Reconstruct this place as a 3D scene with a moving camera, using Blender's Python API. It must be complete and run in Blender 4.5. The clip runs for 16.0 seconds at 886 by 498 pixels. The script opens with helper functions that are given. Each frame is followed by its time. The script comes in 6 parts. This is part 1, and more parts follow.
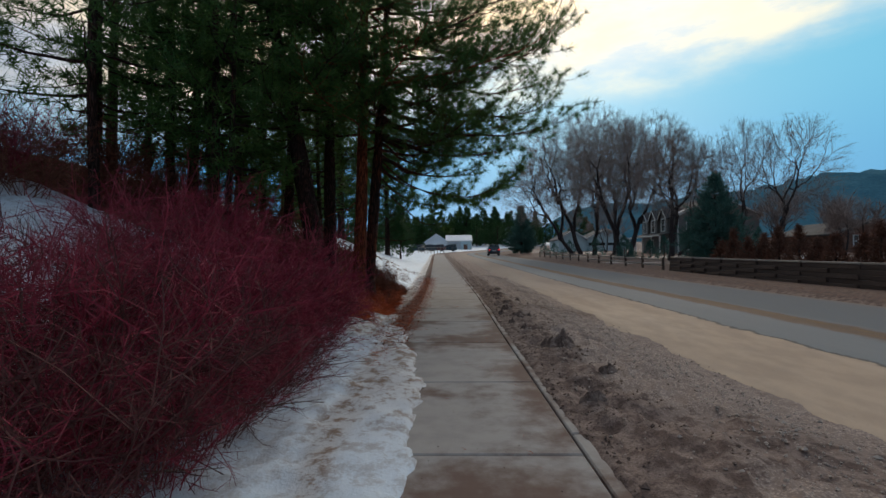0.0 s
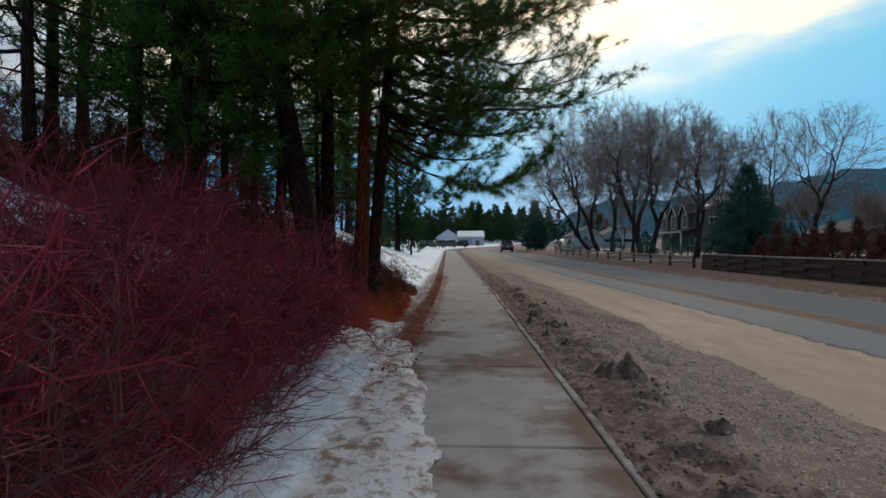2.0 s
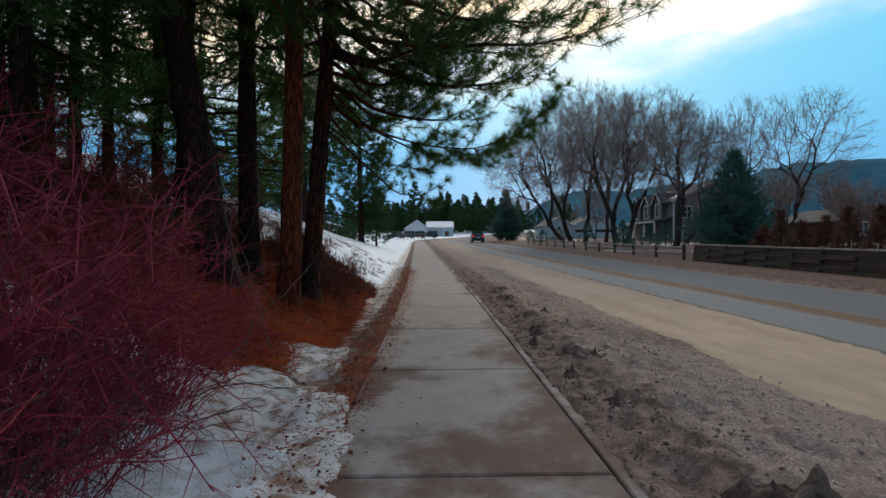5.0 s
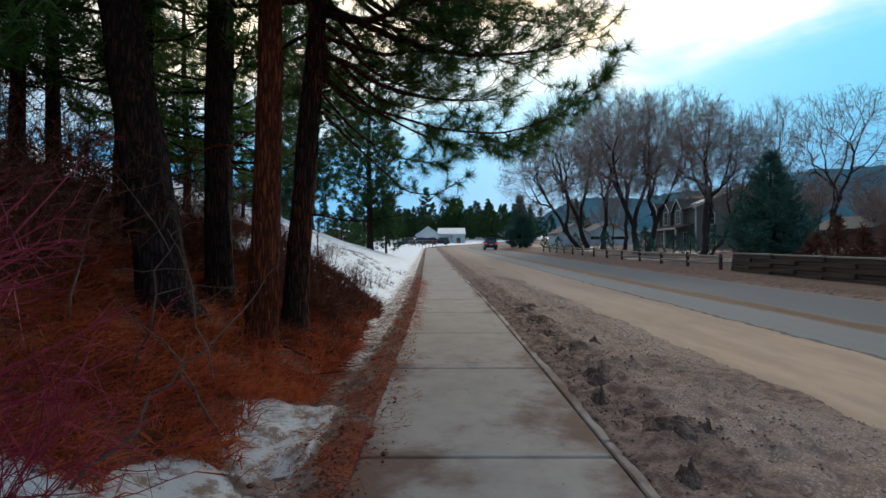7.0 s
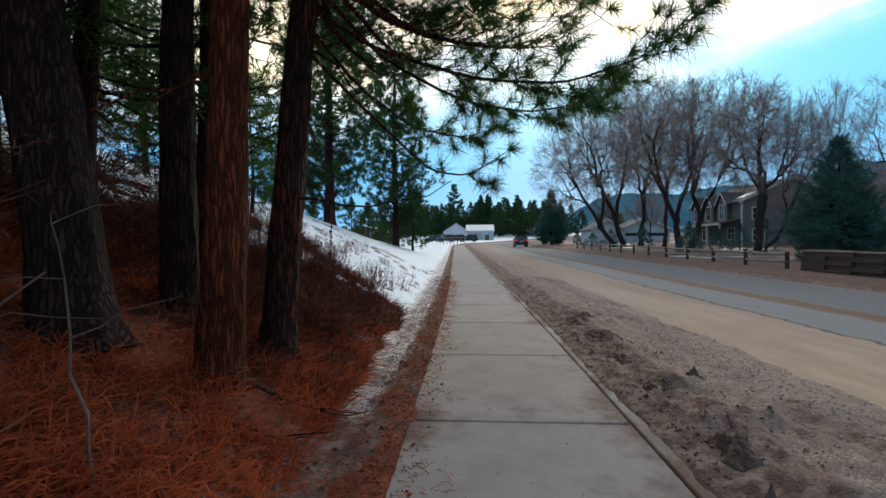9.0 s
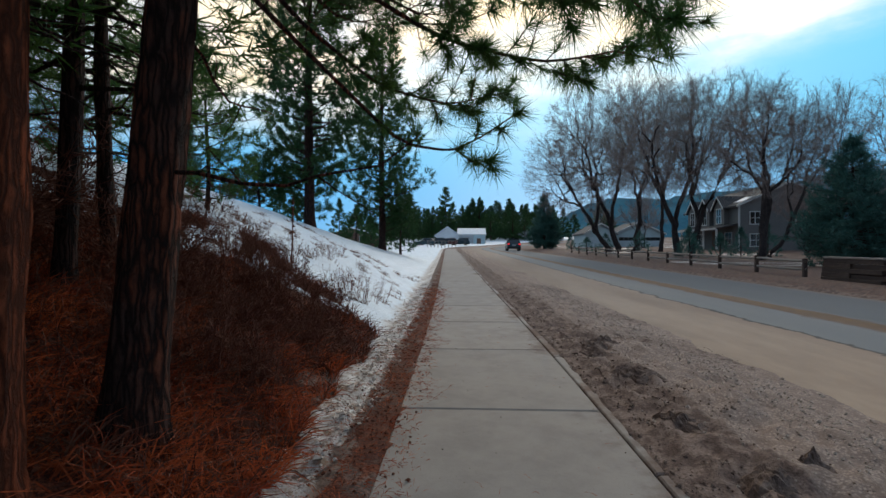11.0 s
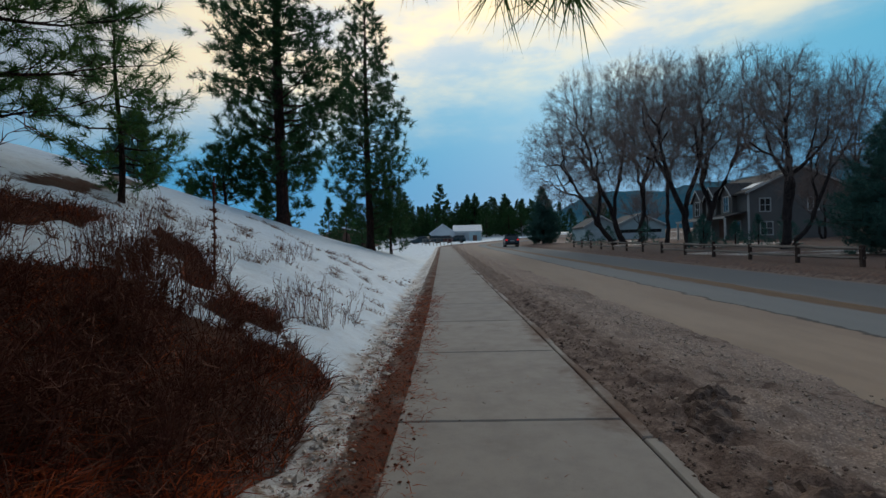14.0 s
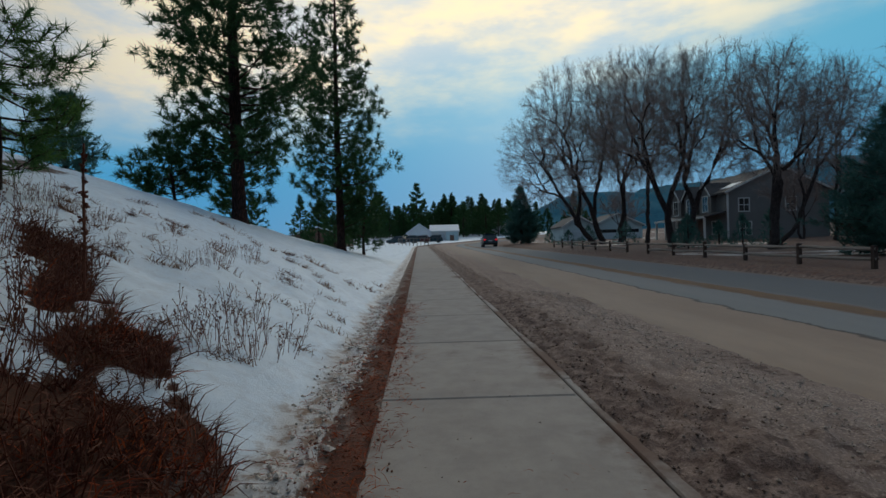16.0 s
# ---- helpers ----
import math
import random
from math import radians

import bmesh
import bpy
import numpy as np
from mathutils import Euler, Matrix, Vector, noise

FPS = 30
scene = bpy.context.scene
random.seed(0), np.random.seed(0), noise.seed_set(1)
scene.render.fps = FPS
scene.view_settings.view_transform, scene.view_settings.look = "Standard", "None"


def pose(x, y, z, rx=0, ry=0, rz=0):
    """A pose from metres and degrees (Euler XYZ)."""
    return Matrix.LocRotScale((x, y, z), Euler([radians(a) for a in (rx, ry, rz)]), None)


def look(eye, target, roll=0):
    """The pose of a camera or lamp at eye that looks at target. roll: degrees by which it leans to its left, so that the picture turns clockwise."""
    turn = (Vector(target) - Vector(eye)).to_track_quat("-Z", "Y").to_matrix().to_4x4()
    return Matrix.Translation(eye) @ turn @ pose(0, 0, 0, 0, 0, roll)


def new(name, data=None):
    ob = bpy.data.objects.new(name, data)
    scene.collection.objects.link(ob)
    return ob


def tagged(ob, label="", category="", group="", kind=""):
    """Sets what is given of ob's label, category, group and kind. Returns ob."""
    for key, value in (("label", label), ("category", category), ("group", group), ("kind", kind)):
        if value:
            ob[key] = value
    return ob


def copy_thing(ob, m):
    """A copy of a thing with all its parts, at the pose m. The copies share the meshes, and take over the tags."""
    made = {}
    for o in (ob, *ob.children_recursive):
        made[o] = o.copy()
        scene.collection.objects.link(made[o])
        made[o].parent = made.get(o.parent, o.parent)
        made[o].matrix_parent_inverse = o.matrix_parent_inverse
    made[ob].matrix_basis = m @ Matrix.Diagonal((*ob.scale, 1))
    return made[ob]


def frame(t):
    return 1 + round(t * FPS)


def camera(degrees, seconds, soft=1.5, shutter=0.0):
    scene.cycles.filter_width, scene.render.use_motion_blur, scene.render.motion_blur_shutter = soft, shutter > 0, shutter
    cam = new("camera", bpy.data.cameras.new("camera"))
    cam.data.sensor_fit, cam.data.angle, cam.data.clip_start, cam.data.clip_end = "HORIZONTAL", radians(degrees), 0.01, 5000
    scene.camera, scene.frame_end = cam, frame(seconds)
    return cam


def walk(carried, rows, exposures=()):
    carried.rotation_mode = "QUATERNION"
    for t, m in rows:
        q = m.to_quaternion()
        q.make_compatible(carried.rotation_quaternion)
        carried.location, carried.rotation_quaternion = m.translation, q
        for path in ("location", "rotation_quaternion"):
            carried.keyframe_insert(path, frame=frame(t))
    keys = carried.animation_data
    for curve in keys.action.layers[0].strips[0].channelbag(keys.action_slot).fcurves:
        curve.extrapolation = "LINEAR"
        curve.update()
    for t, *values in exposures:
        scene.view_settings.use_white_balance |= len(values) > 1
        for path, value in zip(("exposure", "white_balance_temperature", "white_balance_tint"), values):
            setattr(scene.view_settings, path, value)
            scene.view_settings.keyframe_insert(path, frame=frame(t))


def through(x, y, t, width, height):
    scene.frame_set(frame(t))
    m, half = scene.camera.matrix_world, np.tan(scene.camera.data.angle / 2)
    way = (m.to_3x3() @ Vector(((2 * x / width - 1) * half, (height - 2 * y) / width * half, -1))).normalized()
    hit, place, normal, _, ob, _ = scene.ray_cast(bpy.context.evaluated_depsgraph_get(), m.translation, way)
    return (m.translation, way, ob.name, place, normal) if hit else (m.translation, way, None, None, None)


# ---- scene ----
cam = camera(84.2, 16.0)
METRES, EYE, TILT, LEAN, TURN = 14.13, 1.3, 0.0, 0.0, 1.3
ROWS = [
    (0.0, 0.0, 0.0, 0.0, 0.01, 0.92, 0.47),
    (0.5, -0.0023, 0.0309, -0.0004, 2.53, -0.33, -0.54),
    (1.0, -0.0045, 0.0628, 0.0006, 1.62, -0.35, 0.11),
    (1.5, -0.0041, 0.0932, 0.0013, 1.11, -0.07, 0.42),
    (2.0, -0.0064, 0.1241, 0.0001, 1.33, 0.45, 0.16),
    (2.5, -0.0069, 0.156, 0.0005, -0.81, 0.35, -0.21),
    (3.0, -0.0065, 0.1871, 0.0015, -0.04, -0.2, 0.02),
    (3.5, -0.0092, 0.2201, 0.0014, -1.0, -0.05, 0.08),
    (4.0, -0.0071, 0.2543, -0.0004, -2.45, -0.93, 0.43),
    (6.5, -0.009, 0.415, 0.0017, -1.52, 0.05, -0.02),
    (7.0, -0.0112, 0.444, 0.0035, -1.01, 0.17, 0.17),
    (7.5, -0.0151, 0.4754, 0.0047, -1.26, 0.82, 0.35),
    (8.0, -0.0145, 0.5051, 0.0036, 0.06, 0.61, 0.45),
    (8.5, -0.0162, 0.5347, 0.003, 2.27, -0.2, 0.22),
    (11.0, -0.0111, 0.6864, 0.0049, 1.28, 0.25, -0.12),
    (11.5, -0.0118, 0.7191, 0.0045, 0.61, -0.12, -0.04),
    (12.0, -0.0097, 0.7493, 0.0051, 0.61, -0.17, 0.18),
    (12.5, -0.0098, 0.7808, 0.0036, 2.05, -0.38, 0.33),
    (13.0, -0.0093, 0.8128, 0.0049, 1.0, 0.11, 0.26),
    (13.5, -0.0092, 0.8439, 0.0053, 1.32, -0.33, 0.6),
    (14.0, -0.012, 0.8763, 0.0044, 0.79, 0.02, 1.54),
    (14.5, -0.0118, 0.9054, 0.0053, -0.9, 0.46, 1.16),
    (15.0, -0.0127, 0.9356, 0.0047, 0.49, 0.61, 0.48),
    (15.5, -0.0137, 0.9664, 0.0047, -2.4, 0.75, 1.59),
    (16.0, -0.013, 0.9982, 0.0053, -1.93, -0.06, 1.53),
]
EXPO = [(0.0, 0.06, 6600, 12), (3.5, 0.25, 6500, 13), (7.0, 0.45, 6400, 11), (8.5, 0.62, 6350, 11), (11.0, 0.34, 6250, 10), (12.5, 0.02, 6150, 9), (14.0, -0.3, 6100, 8), (16.0, -0.4, 6100, 7)]
walk(cam, [(t, pose(0, 0, EYE, TILT, LEAN, TURN) @ pose(METRES * x, METRES * y, METRES * z, 90 + pitch, roll, yaw)) for t, x, y, z, yaw, pitch, roll in ROWS], EXPO)

# ---- world and sun ----
rng = np.random.default_rng(7)
world = bpy.data.worlds.new("overcast_sky")
scene.world = world
world.use_nodes = True
wn, wl = world.node_tree.nodes, world.node_tree.links
wn.clear()


def wnode(kind, **props):
    n = wn.new(kind)
    for k, v in props.items():
        n.inputs[k].default_value = v
    return n


w_coord = wn.new("ShaderNodeTexCoord")
w_sep = wn.new("ShaderNodeSeparateXYZ")
wl.new(w_coord.outputs["Generated"], w_sep.inputs[0])
w_sky = wn.new("ShaderNodeTexSky")
w_sky.sky_type = "NISHITA"
w_sky.sun_disc = False
w_sky.sun_elevation = radians(24)
w_sky.sun_rotation = radians(14)
w_stretch = wn.new("ShaderNodeMapping")
w_stretch.inputs["Scale"].default_value = (1.6, 1.6, 4.5)
wl.new(w_coord.outputs["Generated"], w_stretch.inputs["Vector"])
w_noise = wnode("ShaderNodeTexNoise", Scale=1.7, Detail=6.0, Roughness=0.55)
wl.new(w_stretch.outputs[0], w_noise.inputs["Vector"])


def wmath(op, a, b):
    n = wn.new("ShaderNodeMath")
    n.operation = op
    for i, v in enumerate((a, b)):
        if isinstance(v, (int, float)):
            n.inputs[i].default_value = v
        else:
            wl.new(v, n.inputs[i])
    return n.outputs[0]


def wmix(fac, a, b):
    n = wn.new("ShaderNodeMix")
    n.data_type = "RGBA"
    for sock, v in ((n.inputs[0], fac), (n.inputs[6], a), (n.inputs[7], b)):
        if isinstance(v, (int, float)):
            sock.default_value = v
        elif isinstance(v, tuple):
            sock.default_value = (*v, 1)
        else:
            wl.new(v, sock)
    return n.outputs[2]


def wsmooth(value, lo, hi):
    n = wn.new("ShaderNodeMapRange")
    n.interpolation_type = "SMOOTHSTEP"
    wl.new(value, n.inputs[0])
    n.inputs[1].default_value, n.inputs[2].default_value = lo, hi
    return n.outputs[0]


# cream cloud lit from behind ahead of the walker, a blue break low over the valley, dull cloud overhead and behind
def wdot(vx, vy, vz):
    n = wn.new("ShaderNodeVectorMath")
    n.operation = "DOT_PRODUCT"
    wl.new(w_coord.outputs["Generated"], n.inputs[0])
    n.inputs[1].default_value = Vector((vx, vy, vz)).normalized()
    return n.outputs["Value"]


w_glow = wsmooth(wdot(0.16, 0.88, 0.46), 0.45, 0.99)
w_ahead = wsmooth(wdot(0.1, 0.95, 0.1), -0.2, 0.8)
w_bank = wmath("ADD", wmath("SUBTRACT", w_sep.outputs[2], wmath("MULTIPLY", w_sep.outputs[0], 0.15)), wmath("MULTIPLY", wmath("SUBTRACT", w_noise.outputs[0], 0.5), 0.20))
w_cloud = wsmooth(w_bank, 0.20, 0.41)
w_low = wsmooth(w_sep.outputs[2], 0.02, 0.34)
w_blue = wmix(w_low, (0.016, 0.305, 0.65), (0.14, 0.54, 0.76))
w_blue = wmix(w_ahead, (0.15, 0.22, 0.31), w_blue)
w_tint = wmix(0.9, w_sky.outputs[0], w_blue)
w_wisp = wnode("ShaderNodeTexNoise", Scale=3.4, Detail=5.0, Roughness=0.6)
wl.new(w_stretch.outputs[0], w_wisp.inputs["Vector"])
w_cream = wmix(wsmooth(w_wisp.outputs[0], 0.36, 0.66), (0.95, 0.97, 0.95), (1.55, 1.26, 0.80))
w_cream = wmix(w_glow, (0.23, 0.325, 0.44), w_cream)
w_all = wmix(w_cloud, w_tint, w_cream)
w_back = wnode("ShaderNodeBackground", Strength=1.0)
wl.new(w_all, w_back.inputs[0])
w_out = wn.new("ShaderNodeOutputWorld")
wl.new(w_back.outputs[0], w_out.inputs[0])
w_sky_gain = 0.12
n_gain = wn.new("ShaderNodeMix")
n_gain.data_type = "RGBA"
n_gain.blend_type = "MULTIPLY"
n_gain.inputs[0].default_value = 1.0
wl.new(w_sky.outputs[0], n_gain.inputs[6])
n_gain.inputs[7].default_value = (w_sky_gain, w_sky_gain, w_sky_gain, 1)
wl.new(n_gain.outputs[2], w_tint.node.inputs[6])

sun_data = bpy.data.lights.new("sun", "SUN")
sun_data.energy, sun_data.angle, sun_data.color = 0.7, radians(14), (1.0, 0.93, 0.82)
sun = new("sun", sun_data)
sun.matrix_world = look((0, 0, 30), (0 - 0.24 * 60, 0 - 0.97 * 60, 30 - 0.45 * 60))


# ---- materials ----
def nodes_of(name, rough=0.8, metal=0.0, spec=0.3):
    m = bpy.data.materials.new(name)
    m.use_nodes = True
    b = m.node_tree.nodes["Principled BSDF"]
    b.inputs["Roughness"].default_value = rough
    b.inputs["Metallic"].default_value = metal
    b.inputs["Specular IOR Level"].default_value = spec
    return m, m.node_tree.nodes, m.node_tree.links, b


class Nodes:
    """Short hands for one material's node tree."""

    def __init__(self, name, rough=0.8, metal=0.0, spec=0.3):
        self.m, self.n, self.l, self.b = nodes_of(name, rough, metal, spec)
        self.coord = self.n.new("ShaderNodeTexCoord").outputs["Object"]

    def put(self, sock, v):
        if isinstance(v, (int, float)):
            sock.default_value = v
        elif isinstance(v, tuple):
            sock.default_value = (*v, 1) if len(v) == 3 and sock.type == "RGBA" else v
        else:
            self.l.new(v, sock)

    def noise(self, scale, detail=4, rough=0.55, stretch=None):
        t = self.n.new("ShaderNodeTexNoise")
        t.inputs["Scale"].default_value, t.inputs["Detail"].default_value, t.inputs["Roughness"].default_value = scale, detail, rough
        self.l.new(self.stretched(stretch), t.inputs["Vector"])
        return t.outputs[0]

    def stretched(self, stretch):
        if not stretch:
            return self.coord
        mp = self.n.new("ShaderNodeMapping")
        mp.inputs["Scale"].default_value = stretch
        self.l.new(self.coord, mp.inputs["Vector"])
        return mp.outputs[0]

    def cells(self, scale, feature="F1", stretch=None):
        t = self.n.new("ShaderNodeTexVoronoi")
        t.feature = feature
        t.inputs["Scale"].default_value = scale
        self.l.new(self.stretched(stretch), t.inputs["Vector"])
        return t.outputs["Distance"]

    def math(self, op, a, b=0.0):
        t = self.n.new("ShaderNodeMath")
        t.operation = op
        self.put(t.inputs[0], a)
        self.put(t.inputs[1], b)
        return t.outputs[0]

    def step(self, v, lo, hi, a=0.0, b=1.0):
        t = self.n.new("ShaderNodeMapRange")
        t.interpolation_type = "SMOOTHSTEP"
        for i, w in enumerate((v, lo, hi, a, b)):
            self.put(t.inputs[i], w)
        return t.outputs[0]

    def mix(self, fac, a, b, mode="MIX"):
        t = self.n.new("ShaderNodeMix")
        t.data_type, t.blend_type = "RGBA", mode
        self.put(t.inputs[0], fac)
        self.put(t.inputs[6], a)
        self.put(t.inputs[7], b)
        return t.outputs[2]

    def attr(self, name):
        t = self.n.new("ShaderNodeAttribute")
        t.attribute_name = name
        return t.outputs["Fac"]

    def random(self):
        return self.n.new("ShaderNodeObjectInfo").outputs["Random"]

    def bump(self, height, strength=0.4, distance=0.02):
        t = self.n.new("ShaderNodeBump")
        t.inputs["Strength"].default_value, t.inputs["Distance"].default_value = strength, distance
        self.l.new(height, t.inputs["Height"])
        self.l.new(t.outputs[0], self.b.inputs["Normal"])

    def done(self, color, rough=None):
        self.put(self.b.inputs["Base Color"], color)
        if rough is not None:
            self.put(self.b.inputs["Roughness"], rough)
        return self.m


def plain(name, c1, c2, scale=3.0, fine=40.0, rough=0.8, bump=0.3, stretch=None, spec=0.3, metal=0.0, per=0.0):
    """A two-tone surface with fine grain and relief."""
    s = Nodes(name, rough, metal, spec)
    broad = s.step(s.noise(scale, 4, 0.6, stretch), 0.35, 0.65)
    grain = s.noise(fine, 5, 0.65, stretch)
    col = s.mix(broad, c1, c2)
    col = s.mix(s.step(grain, 0.3, 0.75, 0.0, 0.55), col, tuple(0.45 * a for a in c1))
    if per:
        col = s.mix(s.math("MULTIPLY", s.random(), per), col, tuple(0.5 * a for a in c2))
    if bump:
        s.bump(grain, bump, 0.01)
    return s.done(col)


def bark_material(name, dark, plate, red):
    s = Nodes(name, 0.9, 0, 0.15)
    warp = s.n.new("ShaderNodeTexNoise")
    warp.inputs["Scale"].default_value, warp.inputs["Detail"].default_value = 7.0, 4.0
    s.l.new(s.coord, warp.inputs["Vector"])
    moved = s.n.new("ShaderNodeVectorMath")
    moved.operation = "MULTIPLY_ADD"
    s.l.new(warp.outputs["Color"], moved.inputs[0])
    moved.inputs[1].default_value = (0.05, 0.05, 0.16)
    s.l.new(s.coord, moved.inputs[2])
    s.coord = moved.outputs[0]
    crack = s.cells(19.0, "DISTANCE_TO_EDGE", (1.5, 1.5, 0.16))
    fine = s.noise(60, 5, 0.7, (1, 1, 0.25))
    broad = s.noise(3.5, 4, 0.6, (1, 1, 0.5))
    open_ = s.step(s.math("ADD", crack, s.math("MULTIPLY", s.math("SUBTRACT", fine, 0.5), 0.55)), -0.02, 0.30)
    col = s.mix(open_, dark, s.mix(s.step(broad, 0.4, 0.62), plate, red))
    col = s.mix(s.step(fine, 0.40, 0.75, 0, 0.7), col, dark)
    s.bump(s.math("ADD", open_, s.math("MULTIPLY", fine, 0.5)), 0.9, 0.03)
    return s.done(col)


def leaf_material(name, c1, c2, rough=0.55, through=0.25):
    s = Nodes(name, rough, 0, 0.25)
    col = s.mix(s.step(s.noise(2.3, 3), 0.35, 0.65), c1, c2)
    col = s.mix(s.step(s.noise(23, 2), 0.4, 0.7, 0, 0.6), col, tuple(0.4 * a for a in c1))
    m = s.done(col)
    t = s.n.new("ShaderNodeBsdfTranslucent")
    s.put(t.inputs["Color"], col)
    x = s.n.new("ShaderNodeMixShader")
    x.inputs[0].default_value = through
    s.l.new(s.b.outputs[0], x.inputs[1])
    s.l.new(t.outputs[0], x.inputs[2])
    s.l.new(x.outputs[0], s.n["Material Output"].inputs["Surface"])
    return m


def ground_material():
    s = Nodes("bank_soil_litter_snow", 0.9, 0, 0.2)
    n1, n2, n3 = s.noise(1.1, 5), s.noise(7, 5, 0.65), s.noise(55, 4, 0.7)
    edge = s.math("ADD", s.math("MULTIPLY", s.math("SUBTRACT", n2, 0.5), 0.9), s.math("MULTIPLY", s.math("SUBTRACT", n3, 0.5), 0.5))
    soil = s.mix(s.step(n2, 0.38, 0.62), (0.125, 0.080, 0.066), (0.29, 0.205, 0.170))
    soil = s.mix(s.step(n3, 0.4, 0.75, 0, 0.8), soil, (0.04, 0.028, 0.022))
    litter = s.mix(s.step(n2, 0.35, 0.65), (0.15, 0.034, 0.018), (0.29, 0.076, 0.034))
    litter = s.mix(s.step(n3, 0.42, 0.66), litter, (0.035, 0.014, 0.01))
    litter = s.mix(s.math("MULTIPLY", s.attr("humus"), 0.85), litter, s.mix(n2, (0.035, 0.018, 0.012), (0.10, 0.048, 0.028)))
    gravel = s.mix(s.step(s.cells(48), 0.12, 0.62), (0.47, 0.36, 0.30), (0.25, 0.185, 0.155))
    gravel = s.mix(s.step(n2, 0.42, 0.62, 0, 0.75), gravel, (0.21, 0.15, 0.125))
    snow = s.mix(s.step(n1, 0.4, 0.7, 0, 0.5), (0.76, 0.84, 0.92), (0.60, 0.68, 0.77))
    dirt_on = s.math("MULTIPLY", s.attr("grime"), s.step(s.math("ADD", s.math("MULTIPLY", n2, 0.75), s.math("MULTIPLY", n3, 0.25)), 0.46, 0.60))
    snow = s.mix(s.math("MULTIPLY", s.attr("grime"), 0.6), snow, (0.50, 0.40, 0.33))
    snow = s.mix(dirt_on, snow, (0.26, 0.17, 0.12))
    snow = s.mix(s.math("MULTIPLY", s.step(n3, 0.62, 0.72), s.math("MULTIPLY", s.attr("grime"), 0.5)), snow, (0.14, 0.075, 0.045))
    col = s.mix(s.step(s.math("ADD", s.attr("litter"), s.math("MULTIPLY", edge, 0.7)), 0.42, 0.58), soil, litter)
    col = s.mix(s.step(s.math("ADD", s.attr("gravel"), s.math("MULTIPLY", edge, 0.7)), 0.42, 0.58), col, gravel)
    is_snow = s.step(s.math("ADD", s.attr("snow"), s.math("MULTIPLY", edge, 0.8)), 0.46, 0.56)
    col = s.mix(is_snow, col, snow)
    s.bump(s.math("ADD", n2, s.math("MULTIPLY", n3, 0.6)), 0.55, 0.03)
    return s.done(col, s.step(is_snow, 0, 1, 0.95, 0.6))


def road_material():
    s = Nodes("sanded_asphalt", 0.85, 0, 0.3)
    a = s.attr("across")
    streak = s.noise(1.0, 5, 0.6, (1.2, 0.12, 1))
    n2, n3 = s.noise(3.2, 5, 0.65, (1, 0.35, 1)), s.noise(120, 3, 0.7)
    a2 = s.math("ADD", a, s.math("MULTIPLY", s.math("SUBTRACT", n2, 0.5), 0.55))
    tar = s.mix(s.step(streak, 0.35, 0.65), (0.168, 0.172, 0.180), (0.205, 0.205, 0.205))
    far_lane = s.step(a2, 0.0, 0.6)
    tar = s.mix(s.math("MULTIPLY", far_lane, 0.6), tar, (0.085, 0.092, 0.105))
    pos = s.n.new("ShaderNodeSeparateXYZ")
    s.l.new(s.coord, pos.inputs[0])
    sand = s.mix(s.step(n2, 0.35, 0.65), (0.46, 0.335, 0.24), (0.385, 0.28, 0.205))
    sand = s.mix(s.step(s.math("ADD", pos.outputs[1], s.math("MULTIPLY", streak, 8.0)), 12.0, 27.0, 0.0, 0.75), sand, (0.22, 0.165, 0.135))
    edge = s.math("ADD", a, s.math("MULTIPLY", s.math("SUBTRACT", s.noise(1.4, 6, 0.7), 0.5), 0.55))
    on_sand = s.step(edge, -1.62, -1.72)
    col = s.mix(on_sand, tar, sand)
    seam = s.math("MULTIPLY", s.step(edge, -1.74, -1.69), s.step(edge, -1.60, -1.65))
    col = s.mix(s.math("MULTIPLY", seam, 0.75), col, (0.045, 0.04, 0.04))
    ridge = s.math("MULTIPLY", s.step(a2, -0.45, -0.2), s.step(a2, 0.40, 0.2))
    col = s.mix(s.math("MULTIPLY", ridge, 0.9), col, (0.15, 0.082, 0.045))
    dirty = s.math("ADD", s.step(a2, -4.0, -4.5), s.step(a2, 3.2, 3.7))
    col = s.mix(s.math("MULTIPLY", dirty, 0.85), col, (0.19, 0.145, 0.12))
    col = s.mix(s.step(n3, 0.5, 0.85, 0, 0.5), col, (0.05, 0.045, 0.04))
    s.bump(n3, 0.35, 0.006)
    return s.done(col, s.step(streak, 0.4, 0.6, 0.82, 0.95))


def concrete_material():
    s = Nodes("stained_concrete", 0.9, 0, 0.12)
    n1, n2, n3 = s.noise(0.8, 5), s.noise(3.5, 6, 0.65), s.noise(140, 3, 0.7)
    col = s.mix(s.step(n2, 0.35, 0.7), (0.40, 0.352, 0.315), (0.325, 0.283, 0.255))
    col = s.mix(s.math("MULTIPLY", s.random(), 0.25), col, (0.28, 0.26, 0.25))
    soil = s.math("ADD", s.attr("soiled"), s.math("MULTIPLY", s.math("SUBTRACT", n2, 0.5), 1.3))
    wet = s.step(s.math("ADD", soil, s.math("MULTIPLY", s.math("SUBTRACT", n1, 0.5), 1.2)), 0.26, 0.95)
    col = s.mix(s.math("MULTIPLY", wet, 0.85), col, (0.135, 0.070, 0.048))
    col = s.mix(s.step(n3, 0.5, 0.8, 0, 0.4), col, (0.16, 0.14, 0.12))
    s.bump(s.math("ADD", n3, s.math("MULTIPLY", n2, 0.5)), 0.25, 0.004)
    return s.done(col, s.step(wet, 0, 1, 0.95, 0.85))


